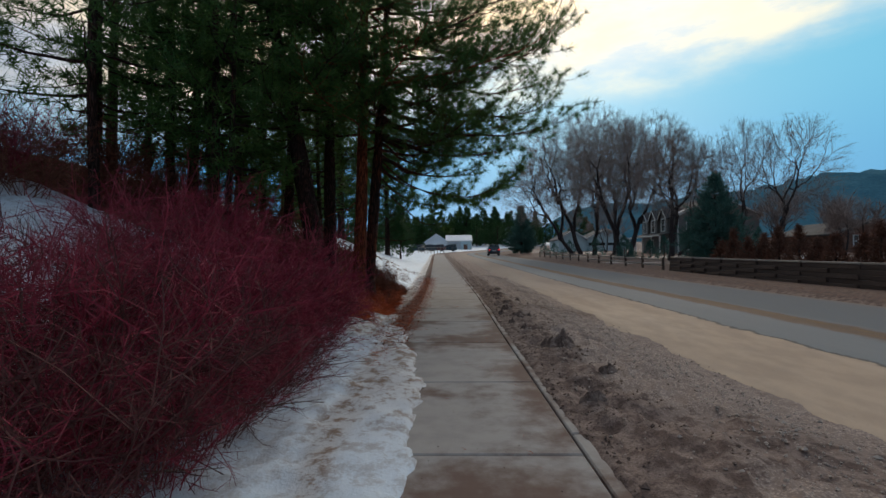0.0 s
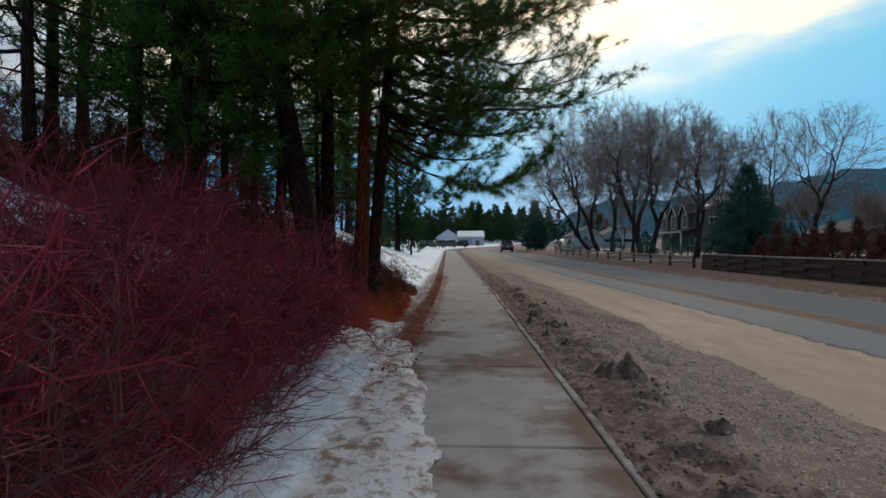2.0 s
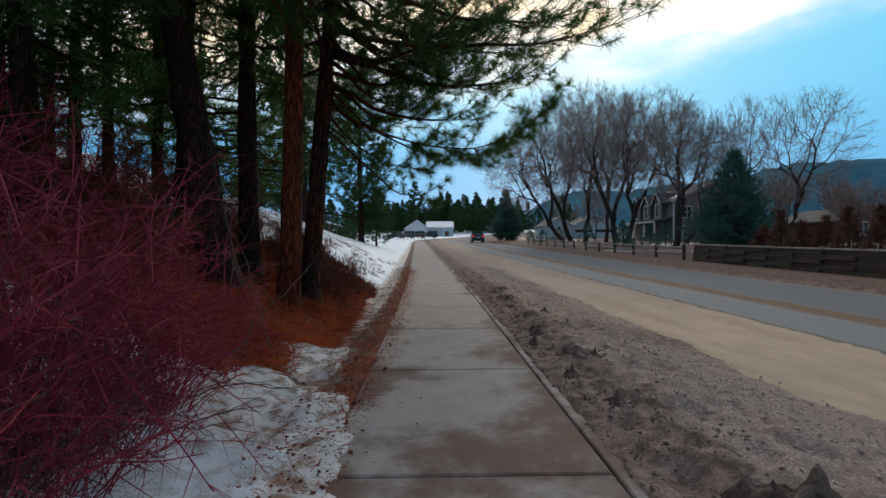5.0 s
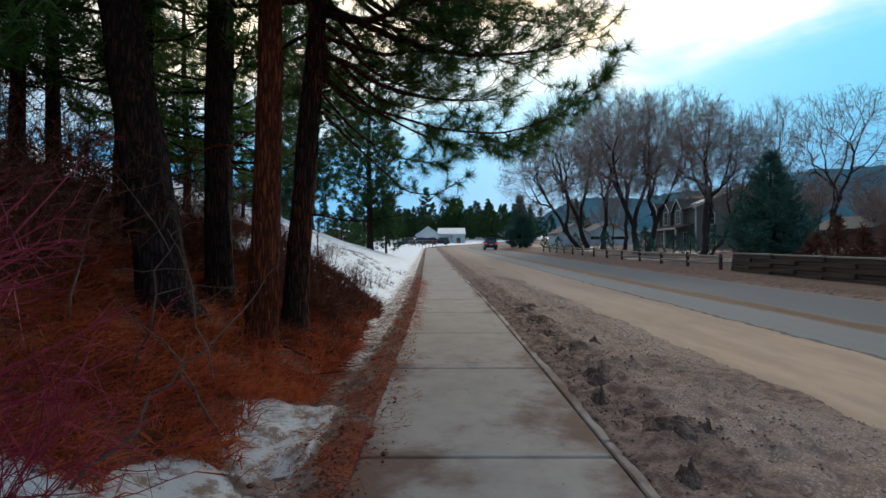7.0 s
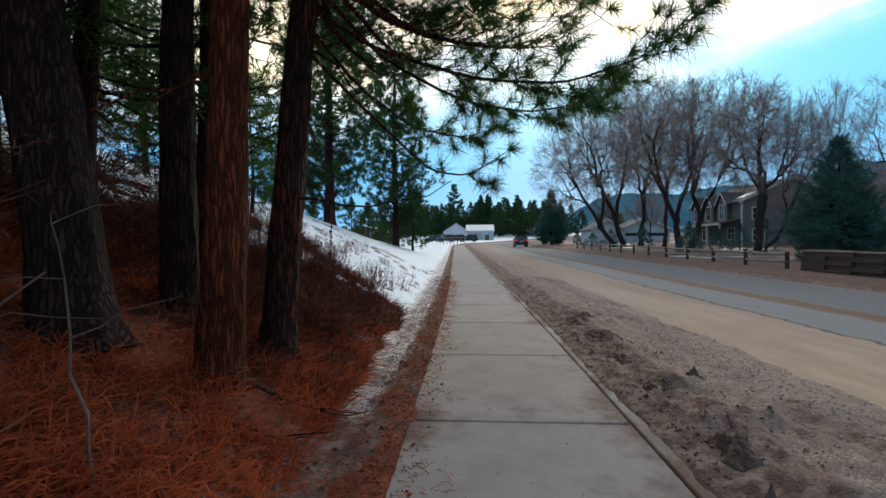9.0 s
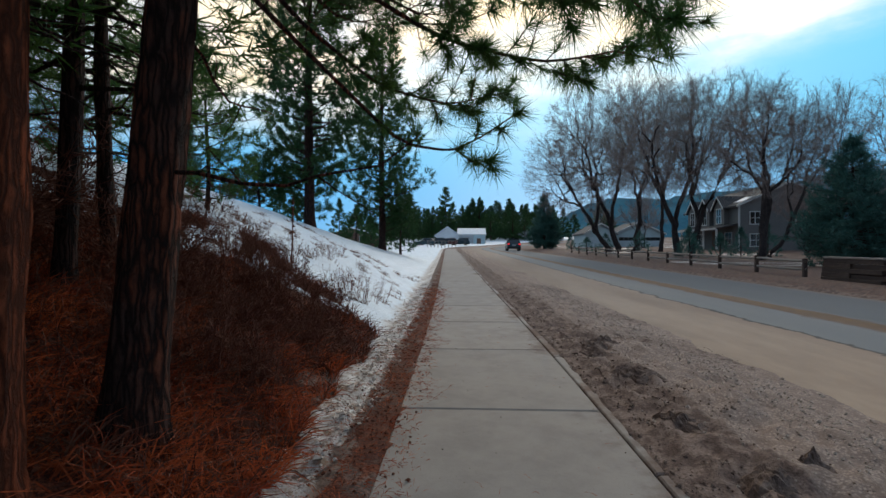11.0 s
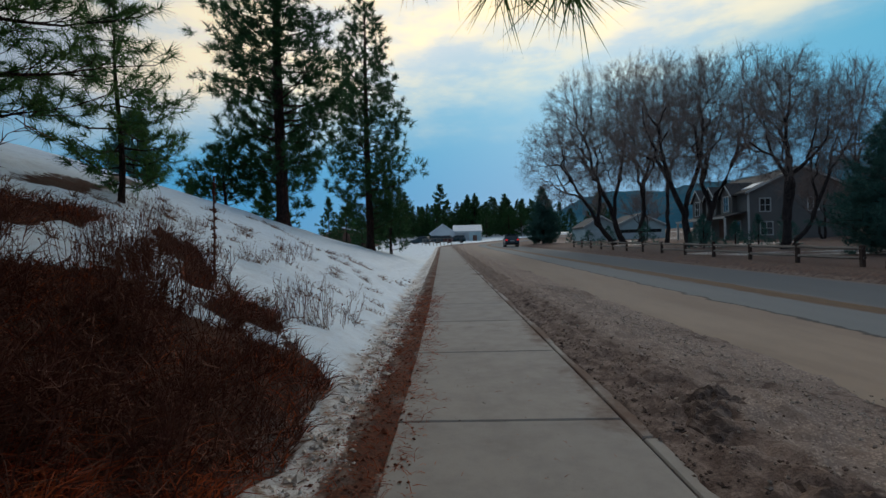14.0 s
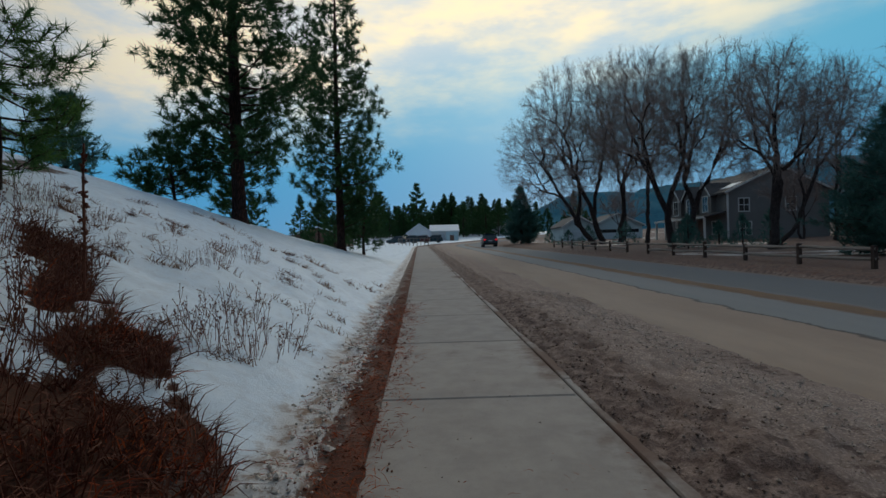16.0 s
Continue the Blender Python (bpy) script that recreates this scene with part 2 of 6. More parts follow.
M_GROUND, M_ROAD, M_CONCRETE = ground_material(), road_material(), concrete_material()
M_BARK = bark_material("dark_pine_bark", (0.022, 0.014, 0.012), (0.070, 0.045, 0.040), (0.13, 0.055, 0.038))
M_BARK_WARM = bark_material("rust_flecked_pine_bark", (0.022, 0.013, 0.011), (0.085, 0.045, 0.034), (0.24, 0.070, 0.034))
M_BARK_RED = bark_material("orange_pine_bark", (0.07, 0.020, 0.010), (0.27, 0.070, 0.03), (0.40, 0.095, 0.036))
M_BARK_GREY = bark_material("grey_bare_bark", (0.03, 0.024, 0.024), (0.10, 0.08, 0.078), (0.12, 0.09, 0.085))
M_NEEDLE = leaf_material("pine_needles", (0.046, 0.118, 0.030), (0.098, 0.180, 0.040), through=0.45)
M_NEEDLE_FAR = leaf_material("far_pine_needles", (0.028, 0.085, 0.028), (0.055, 0.120, 0.036), through=0.32)
M_SPRUCE = leaf_material("blue_spruce_needles", (0.050, 0.140, 0.118), (0.085, 0.195, 0.160))
M_TWIG = plain("twig", (0.25, 0.19, 0.17), (0.34, 0.26, 0.225), 4, 30, 0.8, 0)
M_REDTWIG = plain("red_osier_twig", (0.25, 0.015, 0.036), (0.42, 0.042, 0.072), 2.5, 25, 0.55, 0, per=0.4)
M_DEADTWIG = plain("grey_dead_twig", (0.13, 0.075, 0.06), (0.20, 0.13, 0.10), 3, 30, 0.8, 0)
M_DRYGRASS = leaf_material("dry_grass", (0.58, 0.135, 0.042), (0.33, 0.055, 0.022), 0.8, 0.3)
M_STRAW = leaf_material("bleached_straw", (0.26, 0.135, 0.075), (0.15, 0.070, 0.040), 0.8, 0.2)
M_BROWNTWIG = plain("dark_brown_twig", (0.10, 0.030, 0.028), (0.18, 0.065, 0.055), 3, 30, 0.8, 0, per=0.4)
M_STALK = plain("weed_stalk", (0.13, 0.038, 0.022), (0.20, 0.074, 0.040), 6, 40, 0.85, 0)
M_HEDGE = leaf_material("rusty_hedge", (0.20, 0.085, 0.055), (0.12, 0.060, 0.042), 0.8, 0.1)
M_STONE = plain("gravel_stone", (0.56, 0.45, 0.37), (0.32, 0.24, 0.195), 9, 70, 0.85, 0.3)
M_CLOD = plain("frozen_dirt", (0.13, 0.085, 0.068), (0.30, 0.215, 0.175), 9, 55, 0.95, 1.0, spec=0.1)
M_WOODRAIL = plain("weathered_rail", (0.25, 0.205, 0.17), (0.34, 0.29, 0.25), 2, 35, 0.85, 0.4, (1, 0.2, 1))
M_DARKWALL = plain("dark_timber", (0.055, 0.035, 0.028), (0.10, 0.066, 0.052), 1.5, 30, 0.9, 0.6, (1, 0.3, 1), per=0.5)
M_CRUST = plain("dirty_snow_crust", (0.70, 0.62, 0.55), (0.50, 0.40, 0.33), 9, 40, 0.7, 0.4)
M_SNOW = plain("snow", (0.78, 0.82, 0.87), (0.70, 0.75, 0.82), 2, 25, 0.6, 0.3)
M_SIDING_WHITE = plain("white_siding", (0.78, 0.80, 0.82), (0.70, 0.72, 0.74), 0.4, 18, 0.7, 0.1)
M_SIDING_GREY = plain("grey_siding", (0.17, 0.17, 0.165), (0.21, 0.205, 0.20), 0.4, 18, 0.75, 0.1)
M_TRIM = plain("white_trim", (0.68, 0.68, 0.66), (0.60, 0.60, 0.58), 1.2, 30, 0.6, 0.05)
M_ROOF = plain("dark_shingle", (0.055, 0.055, 0.06), (0.09, 0.085, 0.085), 0.8, 9, 0.9, 0.5)
M_STUCCO_TEAL = plain("pale_teal_siding", (0.50, 0.62, 0.64), (0.42, 0.54, 0.57), 0.6, 20, 0.7, 0.1)
M_GARAGE = plain("garage_door_paint", (0.58, 0.66, 0.70), (0.50, 0.59, 0.63), 0.8, 20, 0.6, 0.05)
M_BROWN = plain("brown_paint", (0.16, 0.085, 0.06), (0.20, 0.11, 0.08), 0.8, 20, 0.7, 0.1)
# pale blue here is distance haze put into the base colour of the woods
M_HILL = plain("haze_tinted_far_hill", (0.050, 0.145, 0.200), (0.080, 0.190, 0.245), 0.012, 0.15, 1.0, 0.0, spec=0.0)
M_HILL2 = plain("near_wooded_hill", (0.040, 0.045, 0.055), (0.070, 0.062, 0.066), 0.03, 0.4, 1.0, 0.0, spec=0.0)
M_LITTER = plain("bark_and_leaf_bits", (0.20, 0.060, 0.028), (0.09, 0.032, 0.02), 14, 60, 0.9, 0.2)
M_RUBBER = plain("tyre_rubber", (0.02, 0.02, 0.02), (0.03, 0.03, 0.03), 5, 60, 0.8, 0.2)
M_RIM = plain("alloy_rim", (0.30, 0.31, 0.32), (0.38, 0.38, 0.39), 5, 60, 0.4, 0, metal=0.8)
M_YELLOW = plain("worn_yellow_paint", (0.23, 0.125, 0.05), (0.13, 0.085, 0.055), 2.5, 30, 0.8, 0.2)
M_METAL = plain("grey_metal", (0.20, 0.20, 0.21), (0.27, 0.27, 0.28), 3, 30, 0.5, 0, metal=0.6)


def car_paint(name, c):
    s = Nodes(name, 0.28, 0.3, 0.5)
    col = s.mix(s.step(s.noise(1.5, 4), 0.4, 0.7, 0, 0.5), c, (0.12, 0.10, 0.085))
    return s.done(col, s.step(s.noise(3, 4), 0.35, 0.7, 0.22, 0.5))


def glass(name, c):
    s = Nodes(name, 0.06, 0, 0.6)
    return s.done(c)


def glowing(name, c, strength):
    s = Nodes(name, 0.4)
    s.put(s.b.inputs["Emission Color"], (*c, 1))
    s.b.inputs["Emission Strength"].default_value = strength
    return s.done(c)


M_PAINT_TEAL = car_paint("dark_teal_paint", (0.012, 0.045, 0.06))
M_PAINT_RED = car_paint("dark_red_paint", (0.10, 0.012, 0.014))
M_GLASS = glass("dark_window_glass", (0.012, 0.018, 0.022))
M_TAIL = glowing("lit_tail_lamp", (0.9, 0.02, 0.02), 0.7)
M_LAMP = glass("clear_lamp_lens", (0.3, 0.3, 0.3))


# ---- mesh helpers ----
class Geo:
    """Gathers vertices and faces for one mesh."""

    def __init__(self):
        self.v, self.f, self.n = [], [], 0

    def add(self, v, f):
        v = np.asarray(v, float).reshape(-1, 3)
        self.f.extend((np.asarray(f, int) + self.n).tolist())
        self.v.append(v)
        self.n += len(v)
        return self

    def tube(self, pts, radii, sides=6, cap=True):
        p = np.asarray(pts, float)
        r = np.asarray(radii, float)
        d = np.gradient(p, axis=0)
        d /= np.linalg.norm(d, axis=1)[:, None] + 1e-9
        up = np.where(np.abs(d[:, 2:3]) > 0.9, np.array([[1.0, 0, 0]]), np.array([[0, 0, 1.0]]))
        a = np.cross(up, d)
        a /= np.linalg.norm(a, axis=1)[:, None] + 1e-9
        b = np.cross(d, a)
        ang = np.arange(sides) * 2 * math.pi / sides
        ring = p[:, None, :] + r[:, None, None] * (np.cos(ang)[None, :, None] * a[:, None, :] + np.sin(ang)[None, :, None] * b[:, None, :])
        k, n = np.meshgrid(np.arange(sides), np.arange(len(p) - 1))
        k, n = k.ravel(), n.ravel()
        q = np.stack([n * sides + k, n * sides + (k + 1) % sides, (n + 1) * sides + (k + 1) % sides, (n + 1) * sides + k], 1)
        self.add(ring.reshape(-1, 3), q)
        if cap:
            self.f.append(list(range(self.n - sides, self.n)))
        return self

    def box(self, lo, hi, bevel=0.0):
        """A box with chamfered upright and top edges."""
        (x0, y0, z0), (x1, y1, z1) = lo, hi
        b = min(bevel, (x1 - x0) / 3, (y1 - y0) / 3, (z1 - z0) / 3)
        if b <= 0:
            v = [(x, y, z) for z in (z0, z1) for x, y in ((x0, y0), (x1, y0), (x1, y1), (x0, y1))]
            return self.add(v, [(0, 3, 2, 1), (4, 5, 6, 7), (0, 1, 5, 4), (1, 2, 6, 5), (2, 3, 7, 6), (3, 0, 4, 7)])
        rings = []
        for z, i in ((z0, b), (z0 + b, 0), (z1 - b, 0), (z1, b)):
            rings.append([(x0 + i, y0 + i, z), (x1 - i, y0 + i, z), (x1 - i, y1 - i, z), (x0 + i, y1 - i, z)])
        f = [(0, 3, 2, 1), (12, 13, 14, 15)]
        for r in range(3):
            f += [(r * 4 + k, r * 4 + (k + 1) % 4, r * 4 + 4 + (k + 1) % 4, r * 4 + 4 + k) for k in range(4)]
        return self.add([p for ring in rings for p in ring], f)

    def prism(self, outline, axis, lo, hi):
        """An outline of (a, b) pairs pushed out along x or y."""
        n = len(outline)
        v = []
        for t in (lo, hi):
            v += [(t, a, b) if axis == "x" else (a, t, b) for a, b in outline]
        f = [list(range(n))[::-1], list(range(n, 2 * n))] + [[k, (k + 1) % n, n + (k + 1) % n, n + k] for k in range(n)]
        base = self.n
        self.v.append(np.array(v, float))
        self.n += 2 * n
        self.f.extend([[base + i for i in face] for face in f])
        return self

    def needles(self, tips, ways, length, count, width, spread=0.9, back=0.75):
        """Bunches of thin pointed blades round the tips, swept along the ways."""
        tips, ways = np.asarray(tips, float), np.asarray(ways, float)
        n = len(tips)
        if not n:
            return self
        ways = ways / (np.linalg.norm(ways, axis=1)[:, None] + 1e-9)
        d = rng.normal(size=(n, count, 3))
        d /= np.linalg.norm(d, axis=2)[..., None]
        d = ways[:, None, :] * rng.uniform(0.15, 1.1, (n, count, 1)) + d * spread
        d /= np.linalg.norm(d, axis=2)[..., None]
        ln = length * rng.uniform(0.65, 1.15, (n, count, 1))
        root = tips[:, None, :] - ways[:, None, :] * rng.uniform(0, back, (n, count, 1)) * length
        side = np.cross(d, rng.normal(size=(n, count, 3)))
        side /= np.linalg.norm(side, axis=2)[..., None] + 1e-9
        tip = root + d * ln
        tip[..., 2] -= 0.10 * ln[..., 0]
        v = np.stack([root - side * width / 2, root + side * width / 2, tip], 2).reshape(-1, 3)
        return self.add(v, np.arange(len(v)).reshape(-1, 3))

    def lump(self, c, r, squash=0.7, rough=0.3, rings=5, sides=7):
        """A rough stone or clod."""
        v, ph = [], rng.uniform(0, 6.3)
        for i in range(rings + 1):
            t = math.pi * i / rings
            for k in range(sides):
                a = 2 * math.pi * k / sides + ph
                rr = r * (1 + rng.uniform(-rough, rough)) * (1 if 0 < i < rings else 0.6)
                v.append((c[0] + rr * math.sin(t) * math.cos(a), c[1] + rr * math.sin(t) * math.sin(a), c[2] + rr * squash * math.cos(t)))
        f = [(i * sides + k, (i + 1) * sides + k, (i + 1) * sides + (k + 1) % sides, i * sides + (k + 1) % sides) for i in range(rings) for k in range(sides)]
        return self.add(v, f)

    def mesh(self, name, mat, smooth=False):
        me = bpy.data.meshes.new(name)
        v = np.concatenate(self.v) if self.v else np.zeros((0, 3))
        me.from_pydata(v.tolist(), [], self.f)
        me.materials.append(mat)
        if smooth:
            me.shade_smooth()
        me.update()
        return me

    def part(self, name, mat, parent=None, smooth=False):
        ob = new(name, self.mesh(name, mat, smooth))
        if parent:
            ob.parent = parent
        return ob


def empty(name, x, y, z):
    ob = new(name)
    ob.location = (x, y, z)
    ob.empty_display_size = 0.2
    return ob


# ---- the lie of the land ----
def ramp(v, lo, hi):
    t = np.clip((np.asarray(v, float) - lo) / (hi - lo), 0, 1)
    return t * t * (3 - 2 * t)


def grade(y):
    """Height of the footway along the road, which climbs ahead."""
    y = np.asarray(y, float)
    return 0.0085 * y - 0.01 + 0.0145 * np.logaddexp(0, (y - 20) / 4) * 4 + 0.03 * np.logaddexp(0, (y - 132) / 6) * 6 - 0.0525 * np.logaddexp(0, (y - 230) / 10) * 10


def drift(y):
    """Sideways run of road and footway: a slight set to the left, then the right-hand bend."""
    y = np.asarray(y, float)
    y = np.maximum(y, -20)
    far = np.logaddexp(0, (y - 85) / 5) * 5
    return 0.018 * np.logaddexp(0, (8 - y) / 1.5) * 1.5 - 0.037 * np.logaddexp(0, (y - 15) / 3) * 3 + np.where(far < 90, 0.005 * far ** 2, 40.5 + 0.9 * (far - 90))


def wave(x, y, s, seed=0):
    """Soft cheap noise, -1 to 1."""
    x, y = np.asarray(x, float) * s + seed * 3.7, np.asarray(y, float) * s - seed * 1.9
    return (np.sin(x * 1.7 + 1.3 * np.sin(y * 1.1 + seed)) + np.sin(y * 1.9 + 1.7 * np.sin(x * 0.9)) + np.sin((x + y) * 2.9 + np.sin(3.1 * x)) * 0.6) / 2.6


def bank(x, y):
    """Rise of the roadside bank on the left."""
    u = -(np.asarray(x, float) - drift(y)) - 1.35
    u = np.maximum(u, 0)
    y = np.asarray(y, float)
    steep = 0.50 - 0.10 * (1 - ramp(y, 6, 10)) - 0.06 * ramp(y, 22, 31) - 0.14 * ramp(y, 28, 40) - 0.2 * ramp(y, 38, 48)
    foot = 0.16 + 0.5 * (1 - ramp(y, 3, 9))
    rise = steep * np.maximum(np.hypot(u, foot) - foot, 0)
    top = 6.1 - 3.7 * ramp(y, 26, 48) - 2.2 * ramp(y, 42, 62)
    return top * np.tanh(rise / top)


SNOW_FOOT = 9.0


def land(x, y):
    """Ground height, and how far snow, litter, gravel and grime cover it."""
    x, y = np.asarray(x, float), np.asarray(y, float)
    u = x - drift(y)
    z = grade(y) - 0.05 + bank(x, y)
    left, right = u < -0.9, u > 0.85
    rough = 0.05 * wave(x, y, 0.9, 1) * ramp(-u, 1.5, 3)
    z = z + rough
    # left verge: ice and snow strip near the path
    strip = ramp(-u, 0.80, 0.95) * (1 - ramp(-u + 0.2 * wave(x, y, 1.3, 8), 1.45, 1.8)) * (1 - ramp(y, 7.0, 9.0))
    rim = -0.32 - 0.50 * ramp(y, 4.0, 9.0) + 0.07 * wave(x, y, 2.1, 3) + 0.035 * wave(x, y, 5.3, 5) + 0.03 * wave(x, y, 12.7, 2)
    cover = ramp(rim - u, 0.0, 0.07) * (1 - ramp(y, 8.0, 9.0)) * (u < 0)
    strip = np.maximum(strip, cover)
    wide = 1.36 + 1.0 * ramp(y, 16.6, 18) + 0.12 * wave(x, y, 2.0, 4)
    gutter = ramp(-u + 0.06 * wave(x, y, 2.6, 9), 1.08, 1.24) * (1 - ramp(-u, wide, wide + 0.25)) * ramp(y, 12.0, 13.4) * 0.9
    front = y + 1.1 * wave(x, y, 1.2, 2) + 0.8 * wave(x, y, 3.1, 5) + 1.7 * ramp(-u, 2.6, 4.2) + 1.2 * (1 - ramp(-u, 1.5, 2.0))
    bare = ramp(wave(x * 1.5 + 0.5 * y, y * 0.8, 1.5, 6), 0.18, 0.5) * (1 - ramp(y, 18.5, 21.0)) * ramp(-u, 1.75, 2.1)
    bare = np.maximum(bare, np.exp(-((y - 17.75 - 0.25 * (u + 2.3) + 0.15 * wave(x, y, 3.0, 2)) / 0.52) ** 2) * ramp(-u, 1.6, 1.9) * (1 - ramp(-u, 2.8, 3.2)))
    bare = np.maximum(bare, np.exp(-((u + 7.4 + 0.4 * (y - 22)) / 0.5) ** 2) * ramp(wave(x, y, 0.9, 4), -0.4, 0.1) * (1 - ramp(y, 26, 28)))
    slope = ramp(-u, 1.35, 1.7) * ramp(front, 15.7, 17.9) * np.maximum(ramp(y, 16.2, 16.9), ramp(-u, 3.4, 4.0)) * (1 - 0.85 * bare) * 0.97
    icy = ramp(-u, 1.0, 1.25) * (1 - ramp(-u + 0.25 * wave(x, y, 1.6, 2), 1.7, 2.2)) * ramp(y, 7, 8) * (1 - ramp(y + 0.4 * wave(x, y, 1.9, 6), 10.1, 11.1)) * np.clip(0.80 + 0.35 * wave(x, y, 2.7, 3) + 0.2 * wave(x, y, 7.1, 5), 0, 0.9)
    trail = ramp(-u, 1.0, 1.2) * (1 - ramp(-u, 1.4, 1.6)) * ramp(y, 10, 12) * 0.55
    upper = ramp(-u, 3.0, 4.0) * (1 - ramp(-u, 5.0, 6.2)) * (1 - ramp(y, 8, 10)) * (0.62 + 0.2 * wave(x, y, 0.8, 4))
    high = ramp(-u, 6.5, 8.5) * 0.4 * (0.6 + 0.5 * wave(x, y, 0.35, 9)) * (1 - ramp(y, 12, 16))
    far_left = ramp(-u, 1.2, 2.0) * ramp(y, 40, 60) * 0.6
    snow = np.maximum.reduce([strip, gutter, slope, icy, trail, upper, high, far_left]) * (u < 0)
    yard = ramp(u, 11.5, 13) * (0.34 + 0.3 * wave(x, y, 0.25, 3) + 0.16 * wave(x, y, 0.9, 5))
    snow = np.maximum(snow, yard)
    uw = u + 0.09 * wave(x, y, 2.2, 6) + 0.05 * wave(x, y, 6.1, 2)
    litter = np.maximum(ramp(-uw, 0.7, 0.8) * (1 - ramp(-uw, 0.95, 1.2)) * ramp(y, 6, 9), ramp(-u, 1.3, 1.9) * ramp(y, 7.5, 9) * (1 - ramp(y, 19, 24))) * (u < 0) * (0.60 + 0.3 * wave(x, y, 2.7, 3) + 0.15 * ramp(-u, 1.3, 1.8))
    litter = np.maximum(litter, 0.8 * ramp(-u, 5.0, 6.2) * (1 - ramp(y, 15, 17)))
    litter = np.maximum(litter, 0.55 * ramp(-u, 1.4, 2.2) * (1 - ramp(y, 8, 10)))
    gravel = ramp(u, 1.15, 1.7) * (1 - ramp(u, 3.2, 3.6)) * (0.66 + 0.25 * wave(x, y, 0.8, 7))
    verge_ice = ramp(u, 1.0, 1.2) * (1 - ramp(u, 1.5, 2.0)) * (1 - ramp(y, 7, 9.5)) * (0.30 + 0.24 * wave(x, y, 2.3, 4))
    snow = np.maximum(snow, verge_ice)
    near_ice = (1 - ramp(y, 8, 9)) * ramp(y, 2.6, 5.6) * (1 - ramp(-u, 0.9, 1.2))
    seam = np.exp(-((u + 0.95 + 0.08 * wave(x, y, 1.5, 2)) / 0.10) ** 2) * (1 - ramp(y, 7, 9))
    grime = np.clip(0.9 * near_ice + (u > 0.5) + 0.9 * seam + ramp(-u, 0.9, 1.0) * (1 - ramp(-u + 0.08 * wave(x, y, 2.3, 1), 1.36 + 0.3 * (1 - ramp(y, 13, 16)), 1.62 + 0.3 * (1 - ramp(y, 13, 16)))) * ramp(y, 7, 9) + 0.25 * (1 - ramp(y, 9, 12)) + 0.12, 0, 1)
    z = z + 0.045 * ramp(snow, 0.35, 0.7) * (1 + 0.5 * wave(x, y, 5, 2)) * (u < 0)
    z = z + cover * (0.035 + 0.025 * ramp(rim - u, 0.05, 0.3) + 0.012 * wave(x, y, 9, 2))
    rim2 = -0.80 + 0.05 * wave(x, y, 3.3, 1) + 0.03 * wave(x, y, 9.1, 7)
    z = z + 0.062 * ramp(rim2 - u, 0.0, 0.06) * ramp(y, 7.5, 9) * (1 - ramp(-u, 1.0, 1.25)) * (u < 0)
    lumpy = ramp(u, 0.93, 1.1) * (1 - ramp(u, 1.9, 2.8))
    z = z + lumpy * (0.040 + 0.046 * wave(x, y, 3.1, 5) + 0.040 * wave(x, y, 8.7, 8) + 0.026 * wave(x, y, 19, 3))
    over = u + 0.03 * wave(x, y, 0.8, 3) + 0.016 * wave(x, y, 9.3, 1)
    z = z + 0.055 * ramp(over, 0.80, 0.86) - 0.013 * ramp(u, 0.84, 0.88) - 0.075 * ramp(u, 1.5, 3.0)
    z = z + 0.030 * ramp(u, 0.84, 0.90) * np.clip(0.4 + 0.8 * wave(x, y, 1.7, 5) + 0.7 * wave(x, y, 13.0, 2), 0, 1) * (1 - ramp(u, 1.0, 1.5))
    z = z + ramp(-u, 1.9, 2.6) * ramp(y, 15, 18) * (0.030 * wave(x * 0.6 + y * 0.5, y, 2.4, 3) + 0.014 * wave(x, y, 6.5, 7))
    icy_rough = ramp(-u, 0.95, 1.1) * (1 - ramp(-u, 1.45, 1.8)) * (1 - 0.5 * ramp(y, 12, 15))
    z = z + icy_rough * (0.030 * wave(x, y, 9, 4) + 0.022 * wave(x, y, 19, 2))
    # far verge, yards and rising country
    z = z + 0.22 * ramp(u, 10.2, 11.4) + 0.012 * np.maximum(u - 12, 0) * (1 - ramp(u, 60, 140))
    lip = u + 0.16 * wave(x, y, 0.9, 4) + 0.09 * wave(x, y, 3.7, 2)
    z = z - 0.10 * ramp(lip, 2.95, 3.1) * (u < 10.4)
    humus = ramp(y, 12.0, 14.0) * ramp(-u, 1.45, 1.8) * (1 - ramp(y, 24, 30))
    humus = np.maximum(humus, 0.72 * ramp(y, 11, 14) * (u < 0))
    yards = ramp(u, 10.1, 10.7)
    litter, humus = np.maximum(litter, 0.46 * yards), np.maximum(humus, 0.9 * yards)
    grime = np.clip(grime + 0.95 * ramp(icy, 0.2, 0.5), 0, 1)
    return z, snow, litter, gravel, grime, humus


def gz(x, y):
    return float(land(np.array([x]), np.array([y]))[0][0])


def spaced(stops):
    out = []
    for a, b, step in stops:
        out += list(np.arange(a, b - 1e-6, step))
    return np.array(out + [stops[-1][1]])


